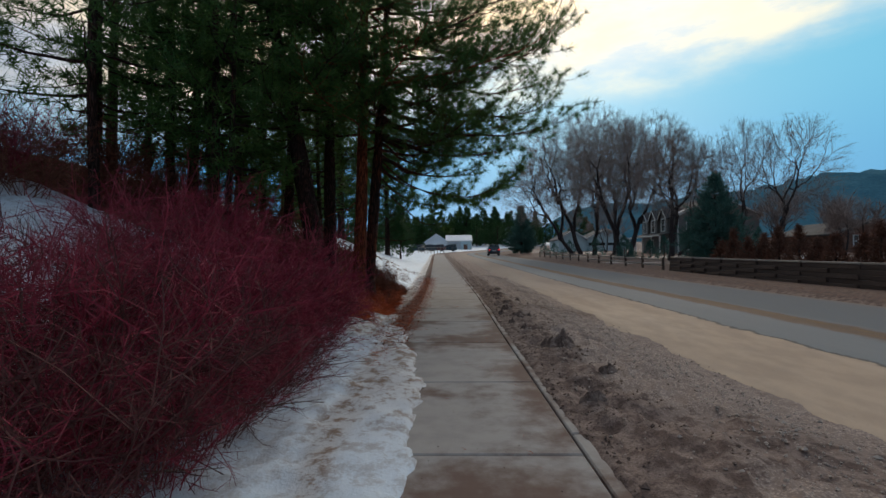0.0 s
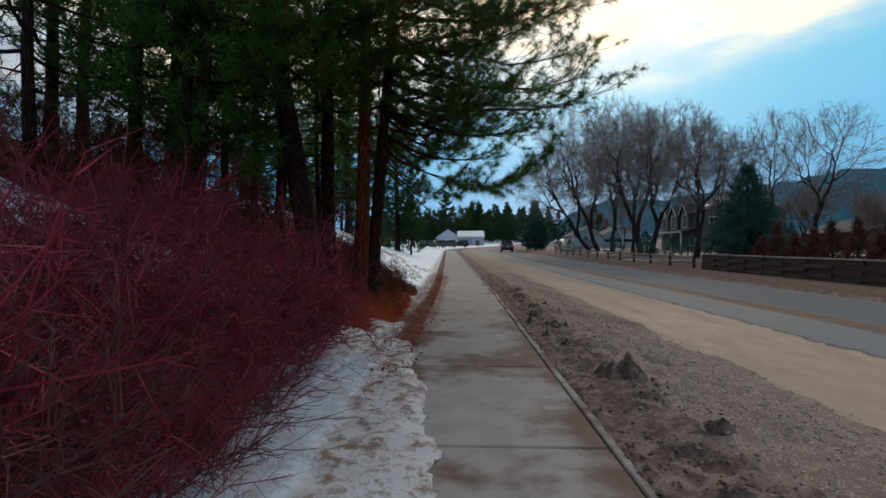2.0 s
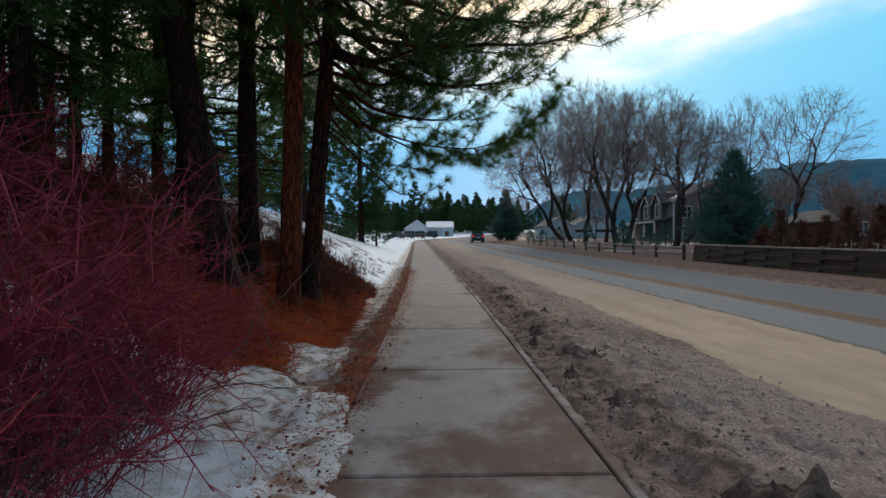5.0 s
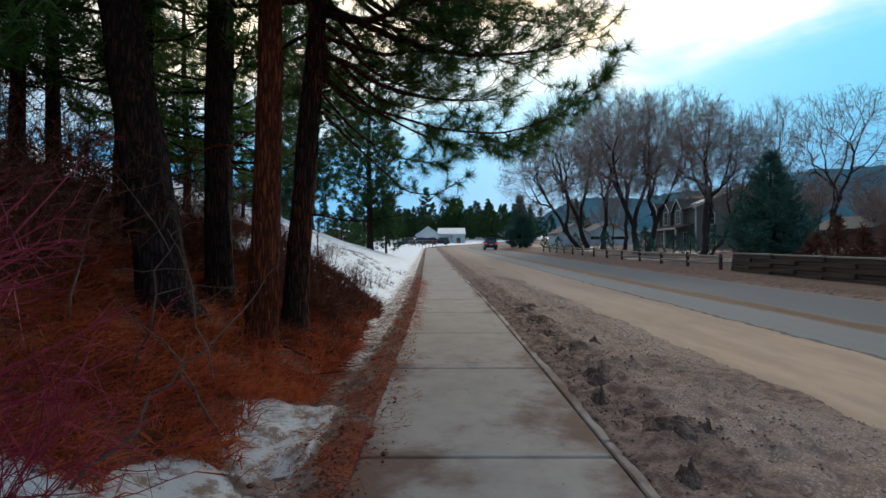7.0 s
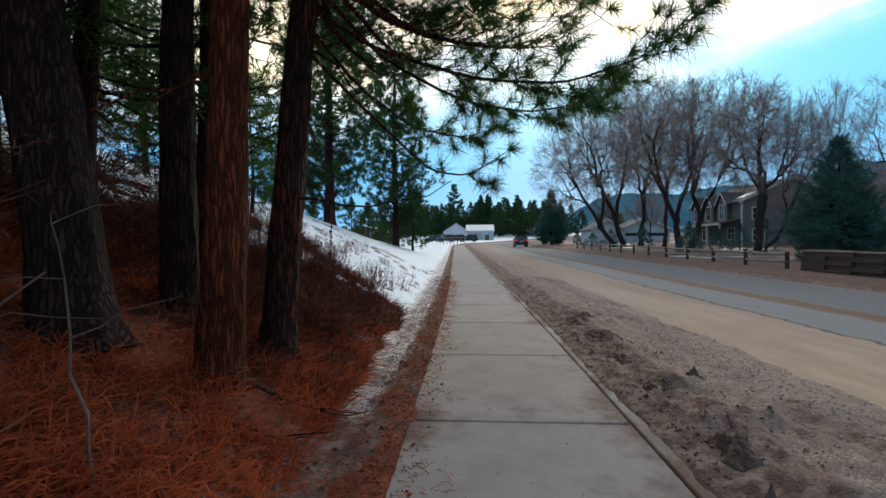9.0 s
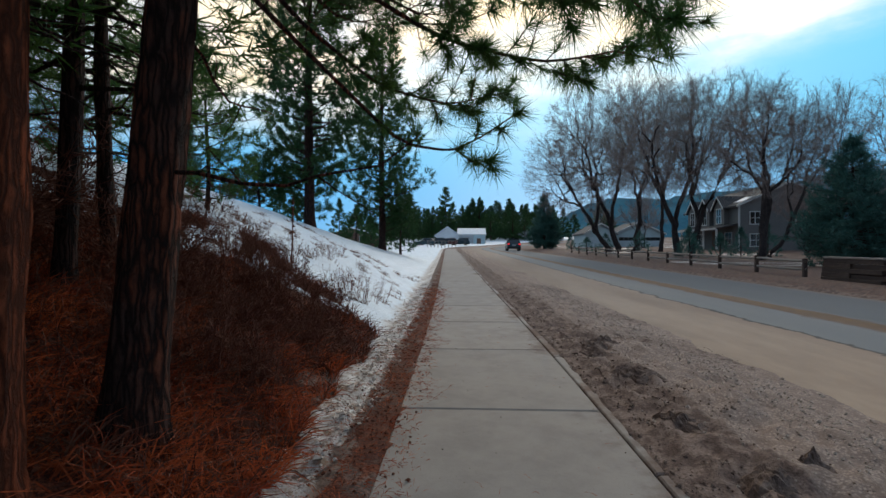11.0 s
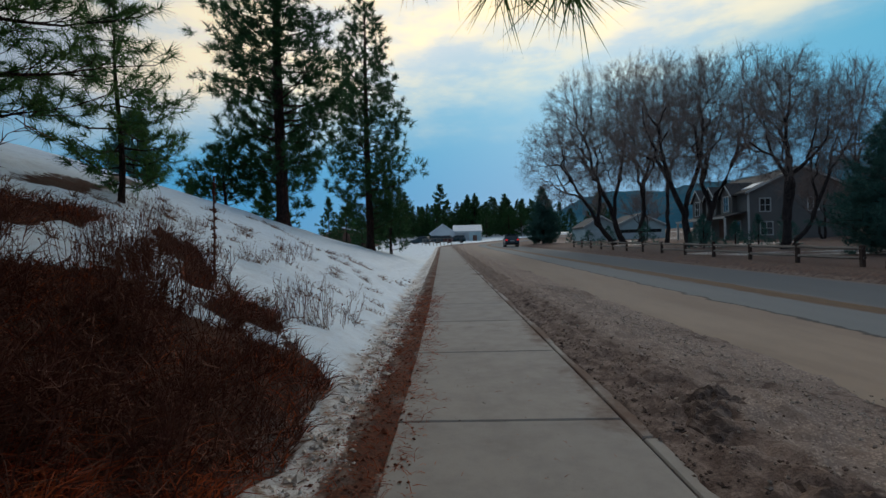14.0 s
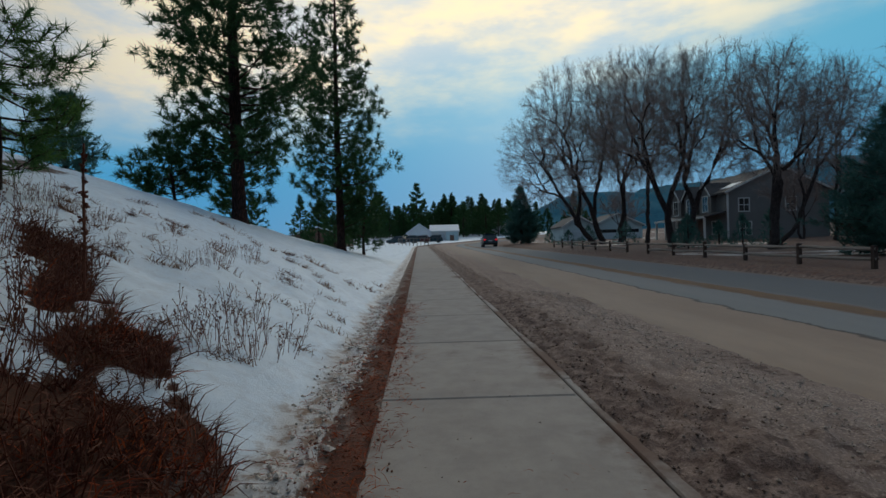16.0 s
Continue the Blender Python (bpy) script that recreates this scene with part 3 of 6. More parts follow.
def sheet(name, xs, ys, mat, height, attrs=(), shift=True):
    X, Y = np.meshgrid(xs, ys)
    near = 1 - ramp(Y, 300, 600)
    XX = X + (drift(Y) * near if shift else 0)
    got = height(XX, Y)
    z = got[0] if isinstance(got, tuple) else got
    v = np.stack([XX, Y, z], 2).reshape(-1, 3)
    nx, ny = len(xs), len(ys)
    i, j = np.meshgrid(np.arange(nx - 1), np.arange(ny - 1))
    k = (j * nx + i).ravel()
    g = Geo().add(v, np.stack([k, k + 1, k + nx + 1, k + nx], 1))
    ob = g.part(name, mat, smooth=True)
    for key, vals in zip(attrs, got[1:] if isinstance(got, tuple) else ()):
        at = ob.data.attributes.new(key, "FLOAT", "POINT")
        at.data.foreach_set("value", np.ascontiguousarray(vals, dtype=np.float32).ravel())
    return ob


GX = spaced([(-1500, -300, 200), (-300, -60, 30), (-60, -14, 3), (-14, -5, 0.4), (-5, -2.6, 0.12), (-2.6, -0.8, 0.045), (-0.8, -0.2, 0.045), (-0.2, 0.7, 0.22), (0.7, 0.9, 0.033), (0.9, 2.6, 0.045), (2.6, 3.4, 0.05), (3.4, 3.6, 0.1), (3.6, 10, 0.8), (10, 14, 0.35), (14, 60, 2.5), (60, 300, 30), (300, 1500, 200)])
GY = spaced([(-300, -40, 40), (-40, -4, 3), (-4, 1, 0.3), (1, 17, 0.09), (17, 24, 0.14), (24, 50, 0.4), (50, 160, 2), (160, 300, 14), (300, 2500, 200)])
ground = tagged(sheet("ground", GX, GY, M_GROUND, land, ("snow", "litter", "gravel", "grime", "humus")), "brown roadside soil with patchy snow, needle litter and gravel", "ground", kind="structure")


def road_height(x, y):
    u = x - drift(y)
    z = grade(y) - 0.09 + 0.05 * (1 - ((u - 6.6) / 3.8) ** 2)
    return z, u - 6.6


road = tagged(sheet("road", spaced([(2.35, 10.35, 0.2)]), spaced([(-40, 0, 4), (0, 60, 0.8), (60, 230, 2)]), M_ROAD, road_height, ("across",)), "two-lane grey asphalt road strewn with tan sand", "road", kind="structure")


# ---- footway slabs and kerb ----
SLAB, JOINT0 = 2.18, 0.62
footway = tagged(new("pavement"), "concrete footway of long slabs, brown-stained at the edges", "pavement", kind="structure")


def slab(y0, y1, edges, name, mat, drop=0.0):
    """One concrete piece between two joints, chamfered, its long edges following the road."""
    u0, u1 = edges
    y0, y1 = y0 + 0.010, y1 - 0.010
    ny, us = 10, np.array([u0, u0 + 0.012, u0 + 0.3, (u0 + u1) / 2, u1 - 0.3, u1 - 0.012, u1]) if u1 - u0 > 1 else np.array([u0, u0 + 0.01, u1 - 0.015, u1])
    ys = np.concatenate([[y0, y0 + 0.012], np.linspace(y0 + 0.1, y1 - 0.1, ny), [y1 - 0.012, y1]])
    X, Y = np.meshgrid(us, ys)
    top = grade(Y) - drop
    top[[0, -1], :] -= 0.010
    top[:, [0, -1]] -= 0.010
    v = np.stack([X + drift(Y), Y, top], 2).reshape(-1, 3)
    nx, n = len(us), len(ys)
    i, j = np.meshgrid(np.arange(nx - 1), np.arange(n - 1))
    k = (j * nx + i).ravel()
    g = Geo().add(v, np.stack([k, k + 1, k + nx + 1, k + nx], 1))
    rim = list(range(nx)) + [r * nx + nx - 1 for r in range(1, n)] + [(n - 1) * nx + c for c in range(nx - 2, -1, -1)] + [r * nx for r in range(n - 2, 0, -1)]
    low = v[rim] - np.array([0, 0, 0.12])
    m = len(rim)
    base = g.n
    g.v.append(low)
    g.n += m
    g.f.extend([[rim[a], base + a, base + (a + 1) % m, rim[(a + 1) % m]] for a in range(m)])
    ob = g.part(name, mat, footway)
    allv = np.concatenate(g.v)
    u = allv[:, 0] - drift(allv[:, 1])
    near = 1 - ramp(allv[:, 1], 9, 13)
    soil = (0.75 - 0.42 * ramp(allv[:, 1], 9, 13)) * (1 - ramp(u + 0.82, 0.0, 0.45)) + ramp(u, 0.30, 0.75) * np.clip(0.3 + 0.5 * wave(u, allv[:, 1], 0.9, 4), 0, 1) + near * (0.24 + 0.75 * wave(u, allv[:, 1], 1.4, 3) + 0.25 * np.exp(-((allv[:, 1] % SLAB) / 0.5) ** 2))
    soil = np.where(u > 0.755, 0.50 + 0.45 * wave(u, allv[:, 1], 2.0, 6), soil)
    at = ob.data.attributes.new("soiled", "FLOAT", "POINT")
    at.data.foreach_set("value", np.clip(soil, 0, 1).astype(np.float32))
    return ob


JOINTS = [-3.3, -1.1, 1.1, 3.2, 4.98, 7.16, 9.3, 11.5, 13.6, 15.85] + [18.03 + SLAB * i for i in range(34)]
for a, b in zip(JOINTS, JOINTS[1:]):
    slab(a, b, (-0.84, 0.74), "slab", M_CONCRETE)
kerb = tagged(new("kerb"), "narrow worn concrete kerb beside the footway", "kerb", kind="structure")
for i in range(-2, 30):
    ob = slab(JOINT0 + SLAB * 1.37 * i, JOINT0 + SLAB * 1.37 * (i + 1), (0.766, 0.87), "kerbstone", M_CONCRETE, drop=0.012)
    ob.parent = kerb

# worn double centre line
line = Geo()
for off in (-0.16, 0.06):
    ys = spaced([(-20, 60, 1.0), (60, 200, 3)])
    X = np.stack([6.6 + off + drift(ys), 6.6 + off + 0.075 + drift(ys)], 1)
    Y = np.stack([ys, ys], 1)
    v = np.stack([X, Y, road_height(X, Y)[0] + 0.004], 2).reshape(-1, 3)
    k = np.arange(len(ys) - 1) * 2
    line.add(v, np.stack([k, k + 1, k + 3, k + 2], 1))
tagged(line.part("road_marking", M_YELLOW), "worn yellow double centre line on the asphalt", "marking", kind="structure")


# ---- trees ----
def bent(p0, way, length, n, sag=0.0, lift=0.0, wob=0.06):
    """Points along a limb that sags and then lifts at its tip."""
    t = np.linspace(0, 1, n)
    way = np.asarray(way, float) / np.linalg.norm(way)
    p = np.asarray(p0, float) + np.outer(t, way) * length
    p[:, 2] += length * (-sag * t + lift * t ** 2.2)
    if wob:
        step = rng.normal(0, wob * length / n, (n, 3))
        step[0] = 0
        p += np.cumsum(step, 0)
    return p


def pine(x, y, height, r, label, lean=(0.0, 0.0), crown=0.25, reach=2.4, boughs=40, tuft=0.18, blades=30, width=0.006, twigs=5.0, sag=0.25, lift=0.35,
         bark=None, leaf=None, taper=0.75, extra=(), name="pine_tree", sink=0.12, category="pine tree", group="roadside pines", stubs=0, tilt_up=0.0, spread=0.9, shape=0.7, fine_wood=True, drawn=(), sides=0, ball=False):
    """A conifer: barked trunk, limbs with twigs, and bunches of needles."""
    z = gz(x, y) - sink
    root = empty(name, x, y, z)
    rings = 26
    t = np.linspace(0, 1, rings)
    ph = rng.uniform(0, 6)
    axis = np.stack([lean[0] * t * height + 0.03 * np.sin(t * 7 + ph), lean[1] * t * height + 0.03 * np.cos(t * 6 + ph), t ** 1.25 * height], 1)
    axis[:, 0:2] = np.stack([lean[0] * axis[:, 2] + 0.03 * np.sin(t * 7 + ph), lean[1] * axis[:, 2] + 0.03 * np.cos(t * 6 + ph)], 1)
    rad = r * (1 - axis[:, 2] / height * 0.96) ** taper * (1 + 0.45 * np.exp(-axis[:, 2] / 0.22))
    g = Geo().tube(axis, rad, sides or (22 if r > 0.12 else 9))
    v = g.v[0]
    ax = np.repeat(axis, len(v) // rings, 0)
    d = v - ax
    ang = np.arctan2(d[:, 1], d[:, 0])
    g.v[0] = ax + d * (1 + 0.05 * np.sin(ang * 7 + v[:, 2] * 3) + 0.045 * np.sin(ang * 11 - v[:, 2] * 5.3) + 0.04 * rng.normal(size=len(v)))[:, None]
    trunk = g.part("trunk", bark or M_BARK, root, True)
    wood, green, tips, ways = Geo(), Geo(), [], []

    def at(h):
        k = np.interp(h, axis[:, 2], np.arange(rings))
        i = min(int(k), rings - 2)
        return axis[i] + (axis[i + 1] - axis[i]) * (k - i)

    plan = []
    for i in range(boughs):
        f = crown + (0.985 - crown) * (i + rng.uniform(0, 1)) / boughs
        s = (f - crown) / (1 - crown)
        ln = reach * max(0.07, (1 - s) ** shape) * rng.uniform(0.7, 1.15) * min(1, 0.55 + 2.5 * s)
        plan.append((f * height, i * 2.39996 + rng.uniform(-0.5, 0.5), ln, sag, lift))
    plan += [(h, radians(a), ln, sg, lf) for h, a, ln, sg, lf in extra]
    for h, a, ln, sg, lf in plan:
        w = np.array([math.cos(a), math.sin(a), tilt_up + 0.35 * max(0, h / height - 0.6)])
        p = bent(at(h), w, ln, 8, sg, lf, 0.10)
        even = p[::1] if ln > 1.5 else p[[0, 3, 7]]
        r0 = min(0.55 * np.interp(h, axis[:, 2], rad), 0.010 + 0.014 * ln)
        wood.tube(even, np.linspace(r0, 0.004 + 0.02 * width, len(even)), 4 if ln > 1.5 else 3, False)
        n = max(3, int(ln * twigs))
        for q in range(n):
            f = 1 - 0.72 * (q / n) ** 0.9 if q else 1.0
            i = min(int(f * 7), 6)
            p0 = p[i] + (p[i + 1] - p[i]) * (f * 7 - i)
            along = p[i + 1] - p[i]
            along = along / (np.linalg.norm(along) + 1e-9)
            across = np.cross(along, (0, 0, 1)) * (1 if q % 2 else -1)
            tw = along * rng.uniform(0.4, 1.0) + across * rng.uniform(0.2, 0.95) * (q > 0) + np.array([0, 0, rng.uniform(-0.45, 0.65)])
            tl = min(0.2 + 0.22 * ln, 0.85) * rng.uniform(0.5, 1.1) * (tuft / 0.18) ** 0.35
            tp = bent(p0, tw, tl, 4, 0.15, 0.35, 0.12)
            if fine_wood:
                wood.tube(tp[[0, 2, 3]], np.linspace(0.006 + 0.15 * width, 0.003 + 0.1 * width, 3), 3, False)
            if ball:
                tips += [tp[3], tp[3] - (tp[3] - tp[2]) * 0.5]
                ways += [tp[3] - tp[2], tp[3] - tp[2]]
            tips += [] if ball else [tp[3], tp[2] + rng.normal(0, 0.03, 3), tp[1] + rng.normal(0, 0.06, 3)]
            ways += [] if ball else [tp[3] - tp[2], tp[2] - tp[1] + np.array([0, 0, 0.03]), tp[2] - tp[0] + rng.normal(0, 0.1, 3)]
            if ln > 1.2 and q % 3 == 0:
                side = bent(tp[1], tw + np.cross(tw, (0, 0, 1)) * rng.choice([-1, 1]), tl * 0.6, 3, 0.1, 0.4, 0.1)
                if fine_wood:
                    wood.tube(side[[0, 2]], [0.005, 0.003], 3, False)
                tips.append(side[2])
                ways.append(side[2] - side[1])
    for k, line_ in enumerate(drawn):
        src = np.array(line_, float)
        n = 4 * len(src)
        p = np.stack([np.interp(np.linspace(0, len(src) - 1, n), np.arange(len(src)), src[:, c]) for c in range(3)], 1)
        p[1:-1] = (p[:-2] + p[1:-1] * 2 + p[2:]) / 4
        wood.tube(p, np.linspace(0.008 if k == 2 else 0.018 if k == 1 else 0.021, 0.005, n), 6, False)
        for q in sorted(list(range(int(n * 0.35), n - 1, 3 if k in (1, 2) else 1)) * (1 if k in (1, 2) else 2)):
            tw = (p[q + 1] - p[q]) / np.linalg.norm(p[q + 1] - p[q]) * 0.7 + np.array([rng.normal(0, 0.3), rng.normal(0, 0.7), rng.normal(-0.05, 0.6)])
            tp = bent(p[q], tw, 0.12 if k in (1, 2) else rng.uniform(0.2, 0.65), 4, 0.1, 0.3, 0.1)
            wood.tube(tp, [0.006, 0.005, 0.004, 0.004], 4, False)
            tips += [tp[3], tp[2]] if k in (1, 2) else [tp[3], tp[3], tp[2], tp[1]]
            ways += [tp[3] - tp[2], tp[2] - tp[1]] if k in (1, 2) else [tp[3] - tp[2], tp[3] - tp[2], tp[2] - tp[1], tp[2] - tp[0]]
        tips += [p[-1]] * 3
        ways += [p[-1] - p[-2]] * 3
    for i in range(stubs):
        a, h = rng.uniform(0, 6.3), rng.uniform(1.5, crown * height + 1.2)
        p = bent(at(h), (math.cos(a), math.sin(a), rng.uniform(-0.5, 0.2)), rng.uniform(0.4, 1.5), 7, 0.3, 0.1, 0.3)
        wood.tube(p, np.linspace(0.014, 0.003, 7), 4, False)
        for k in (2, 4):
            wood.tube(bent(p[k], rng.normal(size=3), rng.uniform(0.15, 0.5), 4, 0.2, 0, 0.2), [0.006, 0.004, 0.003, 0.002], 3, False)
    green.needles(tips, ways, tuft, blades, width, spread, 0.35 if ball else 0.75)
    if wood.n:
        tagged(wood.part("branches", bark or M_BARK, root), kind="stuff")
    tagged(green.part("needles", leaf or M_NEEDLE, root), kind="stuff")
    return tagged(root, label, category, group)


near = dict(tuft=0.20, blades=26, width=0.0105, twigs=6.5)
pine(-2.14, 12.27, 11.5, 0.150, "tall dark-barked pine leaning its boughs over the footway", lean=(0.060, 0.02), crown=0.32, reach=3.3, boughs=58, stubs=6, bark=M_BARK_WARM, extra=[
    (3.6, 25, 2.7, 0.40, 0.30), (4.2, 10, 3.5, 0.42, 0.32), (4.5, -10, 4.0, 0.40, 0.34), (4.9, 30, 3.9, 0.42, 0.34), (5.2, 0, 4.5, 0.42, 0.36), (5.5, -30, 4.1, 0.40, 0.36), (5.9, 15, 4.6, 0.42, 0.36),
    (6.3, -15, 4.4, 0.40, 0.36), (4.1, -45, 3.0, 0.40, 0.3), (4.0, 60, 2.7, 0.35, 0.3), (5.2, 62, 3.3, 0.4, 0.3), (6.8, 5, 4.6, 0.36, 0.36), (4.7, 45, 3.3, 0.42, 0.30), (7.3, -20, 4.2, 0.3, 0.3), (7.6, 20, 4.0, 0.3, 0.3), (5.7, 45, 3.8, 0.4, 0.3), (6.6, -40, 3.8, 0.36, 0.3), (7.0, 35, 3.8, 0.3, 0.3), (5.0, -60, 3.2, 0.4, 0.3), (8.2, 0, 3.8, 0.25, 0.3), (4.6, 20, 3.0, 0.45, 0.2), (3.5, 80, 2.6, 0.2, 0.3), (3.7, 60, 2.8, 0.25, 0.3), (3.9, 95, 2.8, 0.2, 0.3), (3.4, 105, 2.0, 0.15, 0.3), (4.3, 75, 3.2, 0.25, 0.3)],
    drawn=[[(0.2, 0, 3.3), (0.9, 0.1, 2.88), (1.8, 0.15, 2.62), (2.55, 0.1, 2.55), (3.3, 0.15, 2.80), (3.85, 0.1, 3.25)], [(0.18, 0, 2.95), (0.6, 0.6, 2.55), (1.25, 1.3, 1.98), (1.65, 1.42, 1.94), (1.92, 1.47, 2.08), (2.2, 1.42, 2.26)], [(1.7, 1.43, 1.95), (1.82, 1.41, 1.84), (1.98, 1.38, 1.86)],
           [(0.21, 0, 3.6), (0.8, 0.7, 3.05), (1.6, 1.2, 2.75), (2.4, 1.5, 2.68), (3.1, 1.7, 2.85), (3.6, 1.8, 3.2)], [(0.19, 0, 3.2), (0.5, 1.0, 2.85), (1.0, 1.8, 2.6), (1.6, 2.3, 2.58), (2.2, 2.6, 2.8)]], **dict(near, tuft=0.21, blades=42, width=0.0072, twigs=11.5, ball=True, spread=1.0))
pine(-2.27, 11.42, 12.0, 0.155, "tall pine with rusty orange bark beside the footway", lean=(0.035, 0.0), crown=0.40, reach=2.8, boughs=38, stubs=8, bark=M_BARK_RED, extra=[(4.6, -60, 3.2, 0, 0.2), (4.0, -100, 2.6, 0.1, 0.2), (5.0, -20, 4.2, 0, 0.2)], **near)
pine(-3.10, 12.35, 12.0, 0.16, "dark straight pine in the roadside clump", lean=(-0.01, 0.02), crown=0.38, reach=2.6, boughs=38, stubs=8, **near)
pine(-2.95, 11.05, 10.5, 0.23, "thick pine leaning away from the road", lean=(-0.20, 0.03), crown=0.38, reach=3.0, boughs=42, stubs=10, extra=[(3.6, -80, 2.6, 0.1, 0.2), (4.2, -50, 3.0, 0.0, 0.2), (4.4, -120, 2.6, 0.1, 0.2)], **near)
back = dict(tuft=0.26, blades=13, width=0.020, twigs=4.2)
for x, y, h, r, ln in ((-4.3, 12.6, 10.0, 0.13, 0.02), (-3.9, 14.4, 9.5, 0.075, -0.03), (-5.4, 11.0, 10.5, 0.14, -0.04), (-6.6, 12.2, 9.0, 0.13, 0.03), (-5.6, 14.2, 9.5, 0.11, 0.0), (-7.8, 10.4, 9.5, 0.12, 0.02), (-4.6, 9.7, 7.5, 0.075, 0.05), (-6.3, 8.4, 8.5, 0.09, 0.0), (-9.2, 13.0, 10.0, 0.14, 0.0), (-8.4, 7.6, 9.0, 0.10, -0.02), (-3.5, 13.4, 10.5, 0.085, 0.0), (-7.4, 13.9, 9.5, 0.10, 0.0), (-9.8, 15.5, 8.0, 0.11, 0.0), (-4.9, 9.8, 9.5, 0.10, 0.02), (-6.0, 10.3, 9.0, 0.10, -0.02), (-5.9, 13.2, 9.5, 0.10, 0.02), (-6.7, 13.6, 10.5, 0.11, 0.0)):
    pine(x, y, h, r, "slender dark pine crowded on the bank", lean=(ln, 0.01), crown=0.16, reach=2.1, boughs=38, stubs=5, fine_wood=False, **back)
pine(-6.2, 20.5, 3.7, 0.055, "young pine alone on the snowy bank", crown=0.10, reach=1.35, boughs=40, tuft=0.19, blades=26, width=0.012, twigs=7, shape=0.8)
pine(-8.4, 19.5, 6.5, 0.075, "young pine alone on the snowy bank", crown=0.12, reach=1.7, boughs=48, tuft=0.20, blades=24, width=0.013, twigs=6.5, shape=0.8)
pine(-6.0, 17.0, 6.2, 0.085, "bushy young pine on the brown bank", crown=0.08, reach=2.0, boughs=62, tuft=0.21, blades=30, width=0.010, twigs=7, shape=0.7, ball=True)
tall = dict(tuft=0.30, blades=17, width=0.030, twigs=8.0, ball=True,  tilt_up=0.22, sag=0.15, lift=0.3, fine_wood=False, leaf=M_NEEDLE_FAR)
pine(-7.06, 30.4, 15.0, 0.22, "tall green pine above the snowy bank", crown=0.10, reach=2.6, boughs=130, shape=0.5, **tall)
pine(-5.2, 37.9, 13.2, 0.20, "tall green pine above the snowy bank", crown=0.08, reach=2.5, boughs=115, shape=0.55, **tall)
pine(-8.2, 33.5, 6.0, 0.10, "small pine beneath taller pines", crown=0.05, reach=1.8, boughs=44, **tall)
pine(-4.3, 39.5, 4.2, 0.08, "small pine beneath taller pines", crown=0.05, reach=1.5, boughs=36, **tall)
pine(-9.5, 31.0, 2.4, 0.06, "small pine beneath taller pines", crown=0.05, reach=1.6, boughs=36, **tall)

pine(-12.4, 30.0, 2.7, 0.06, "dense dark young fir on the crest of the bank", crown=0.03, reach=1.1, boughs=60, tuft=0.22, blades=18, width=0.024, twigs=7, leaf=M_SPRUCE, spread=0.7, shape=0.8)

spruce = dict(crown=0.04, sag=0.22, lift=0.30, leaf=M_SPRUCE, name="spruce_tree", category="spruce tree", spread=0.75, shape=0.85)
pine(17.4, 33.0, 6.1, 0.14, "dense blue-green spruce behind the timber wall", reach=2.6, boughs=150, tuft=0.24, blades=20, width=0.020, twigs=7, group="yard spruces", **spruce)
pine(11.2, 82.0, 8.0, 0.18, "dark dense spruce at the bend of the road", reach=2.5, boughs=110, tuft=0.42, blades=18, width=0.05, twigs=5, group="yard spruces", **spruce)


def bare_tree(x, y, height, r, label, stems=((0, 0),), fans=(4, 5, 4, 4), whip=5, spread=0.62, mat=None, name="bare_tree", category="tree", group="bare trees", first=0.34, sink=0.15, fine=0.011, whip_len=0.7):
    """A leafless tree: forking limbs down to fine twigs."""
    z = gz(x, y) - sink
    root = empty(name, x, y, z)
    big, small, tips, ways = Geo(), Geo(), [], []

    def grow(p0, way, length, rad, level):
        n = 5 if level < 2 else 4
        p = bent(p0, way, length, n, 0.0, 0.10 if level else 0.0, 0.16)
        end = rad * (0.62 if level < len(fans) else 0.4)
        (big if level < 2 else small).tube(p, np.linspace(rad, end, n), (9, 7, 5, 3, 3, 3)[min(level, 5)], False)
        if level == len(fans):
            tips.append(p[-1])
            ways.append(p[-1] - p[-2])
            tips.append(p[1])
            ways.append(p[-1] - p[0])
            return
        way = (p[-1] - p[-2]) / (np.linalg.norm(p[-1] - p[-2]) + 1e-9)
        count = fans[level]
        for c in range(count):
            f = 1.0 if c == 0 else rng.uniform(0.45, 1.0)
            i = min(int(f * (n - 1)), n - 2)
            q = p[i] + (p[i + 1] - p[i]) * (f * (n - 1) - i)
            off = rng.normal(size=3)
            off -= way * off.dot(way)
            off /= np.linalg.norm(off)
            s = spread * rng.uniform(0.6, 1.35) * (0.45 if c == 0 else 1.0)
            nw = way * math.cos(s) + off * math.sin(s) + np.array([0, 0, 0.10 if level < 2 else 0.04])
            grow(q, nw, length * rng.uniform(0.58, 0.84), max(end * (0.85 if c == 0 else rng.uniform(0.38, 0.58)), fine), level + 1)

    for lx, ly in stems:
        grow(np.array([lx * 0.4, ly * 0.4, 0.0]), np.array([lx, ly, 1.0]), height * first, r, 0)
    small.needles(tips, ways, whip_len, whip, fine * 1.25, 0.45)
    big.part("trunk", mat or M_BARK_GREY, root, True)
    tagged(small.part("twigs", M_TWIG, root), kind="stuff")
    return tagged(root, label, category, group)


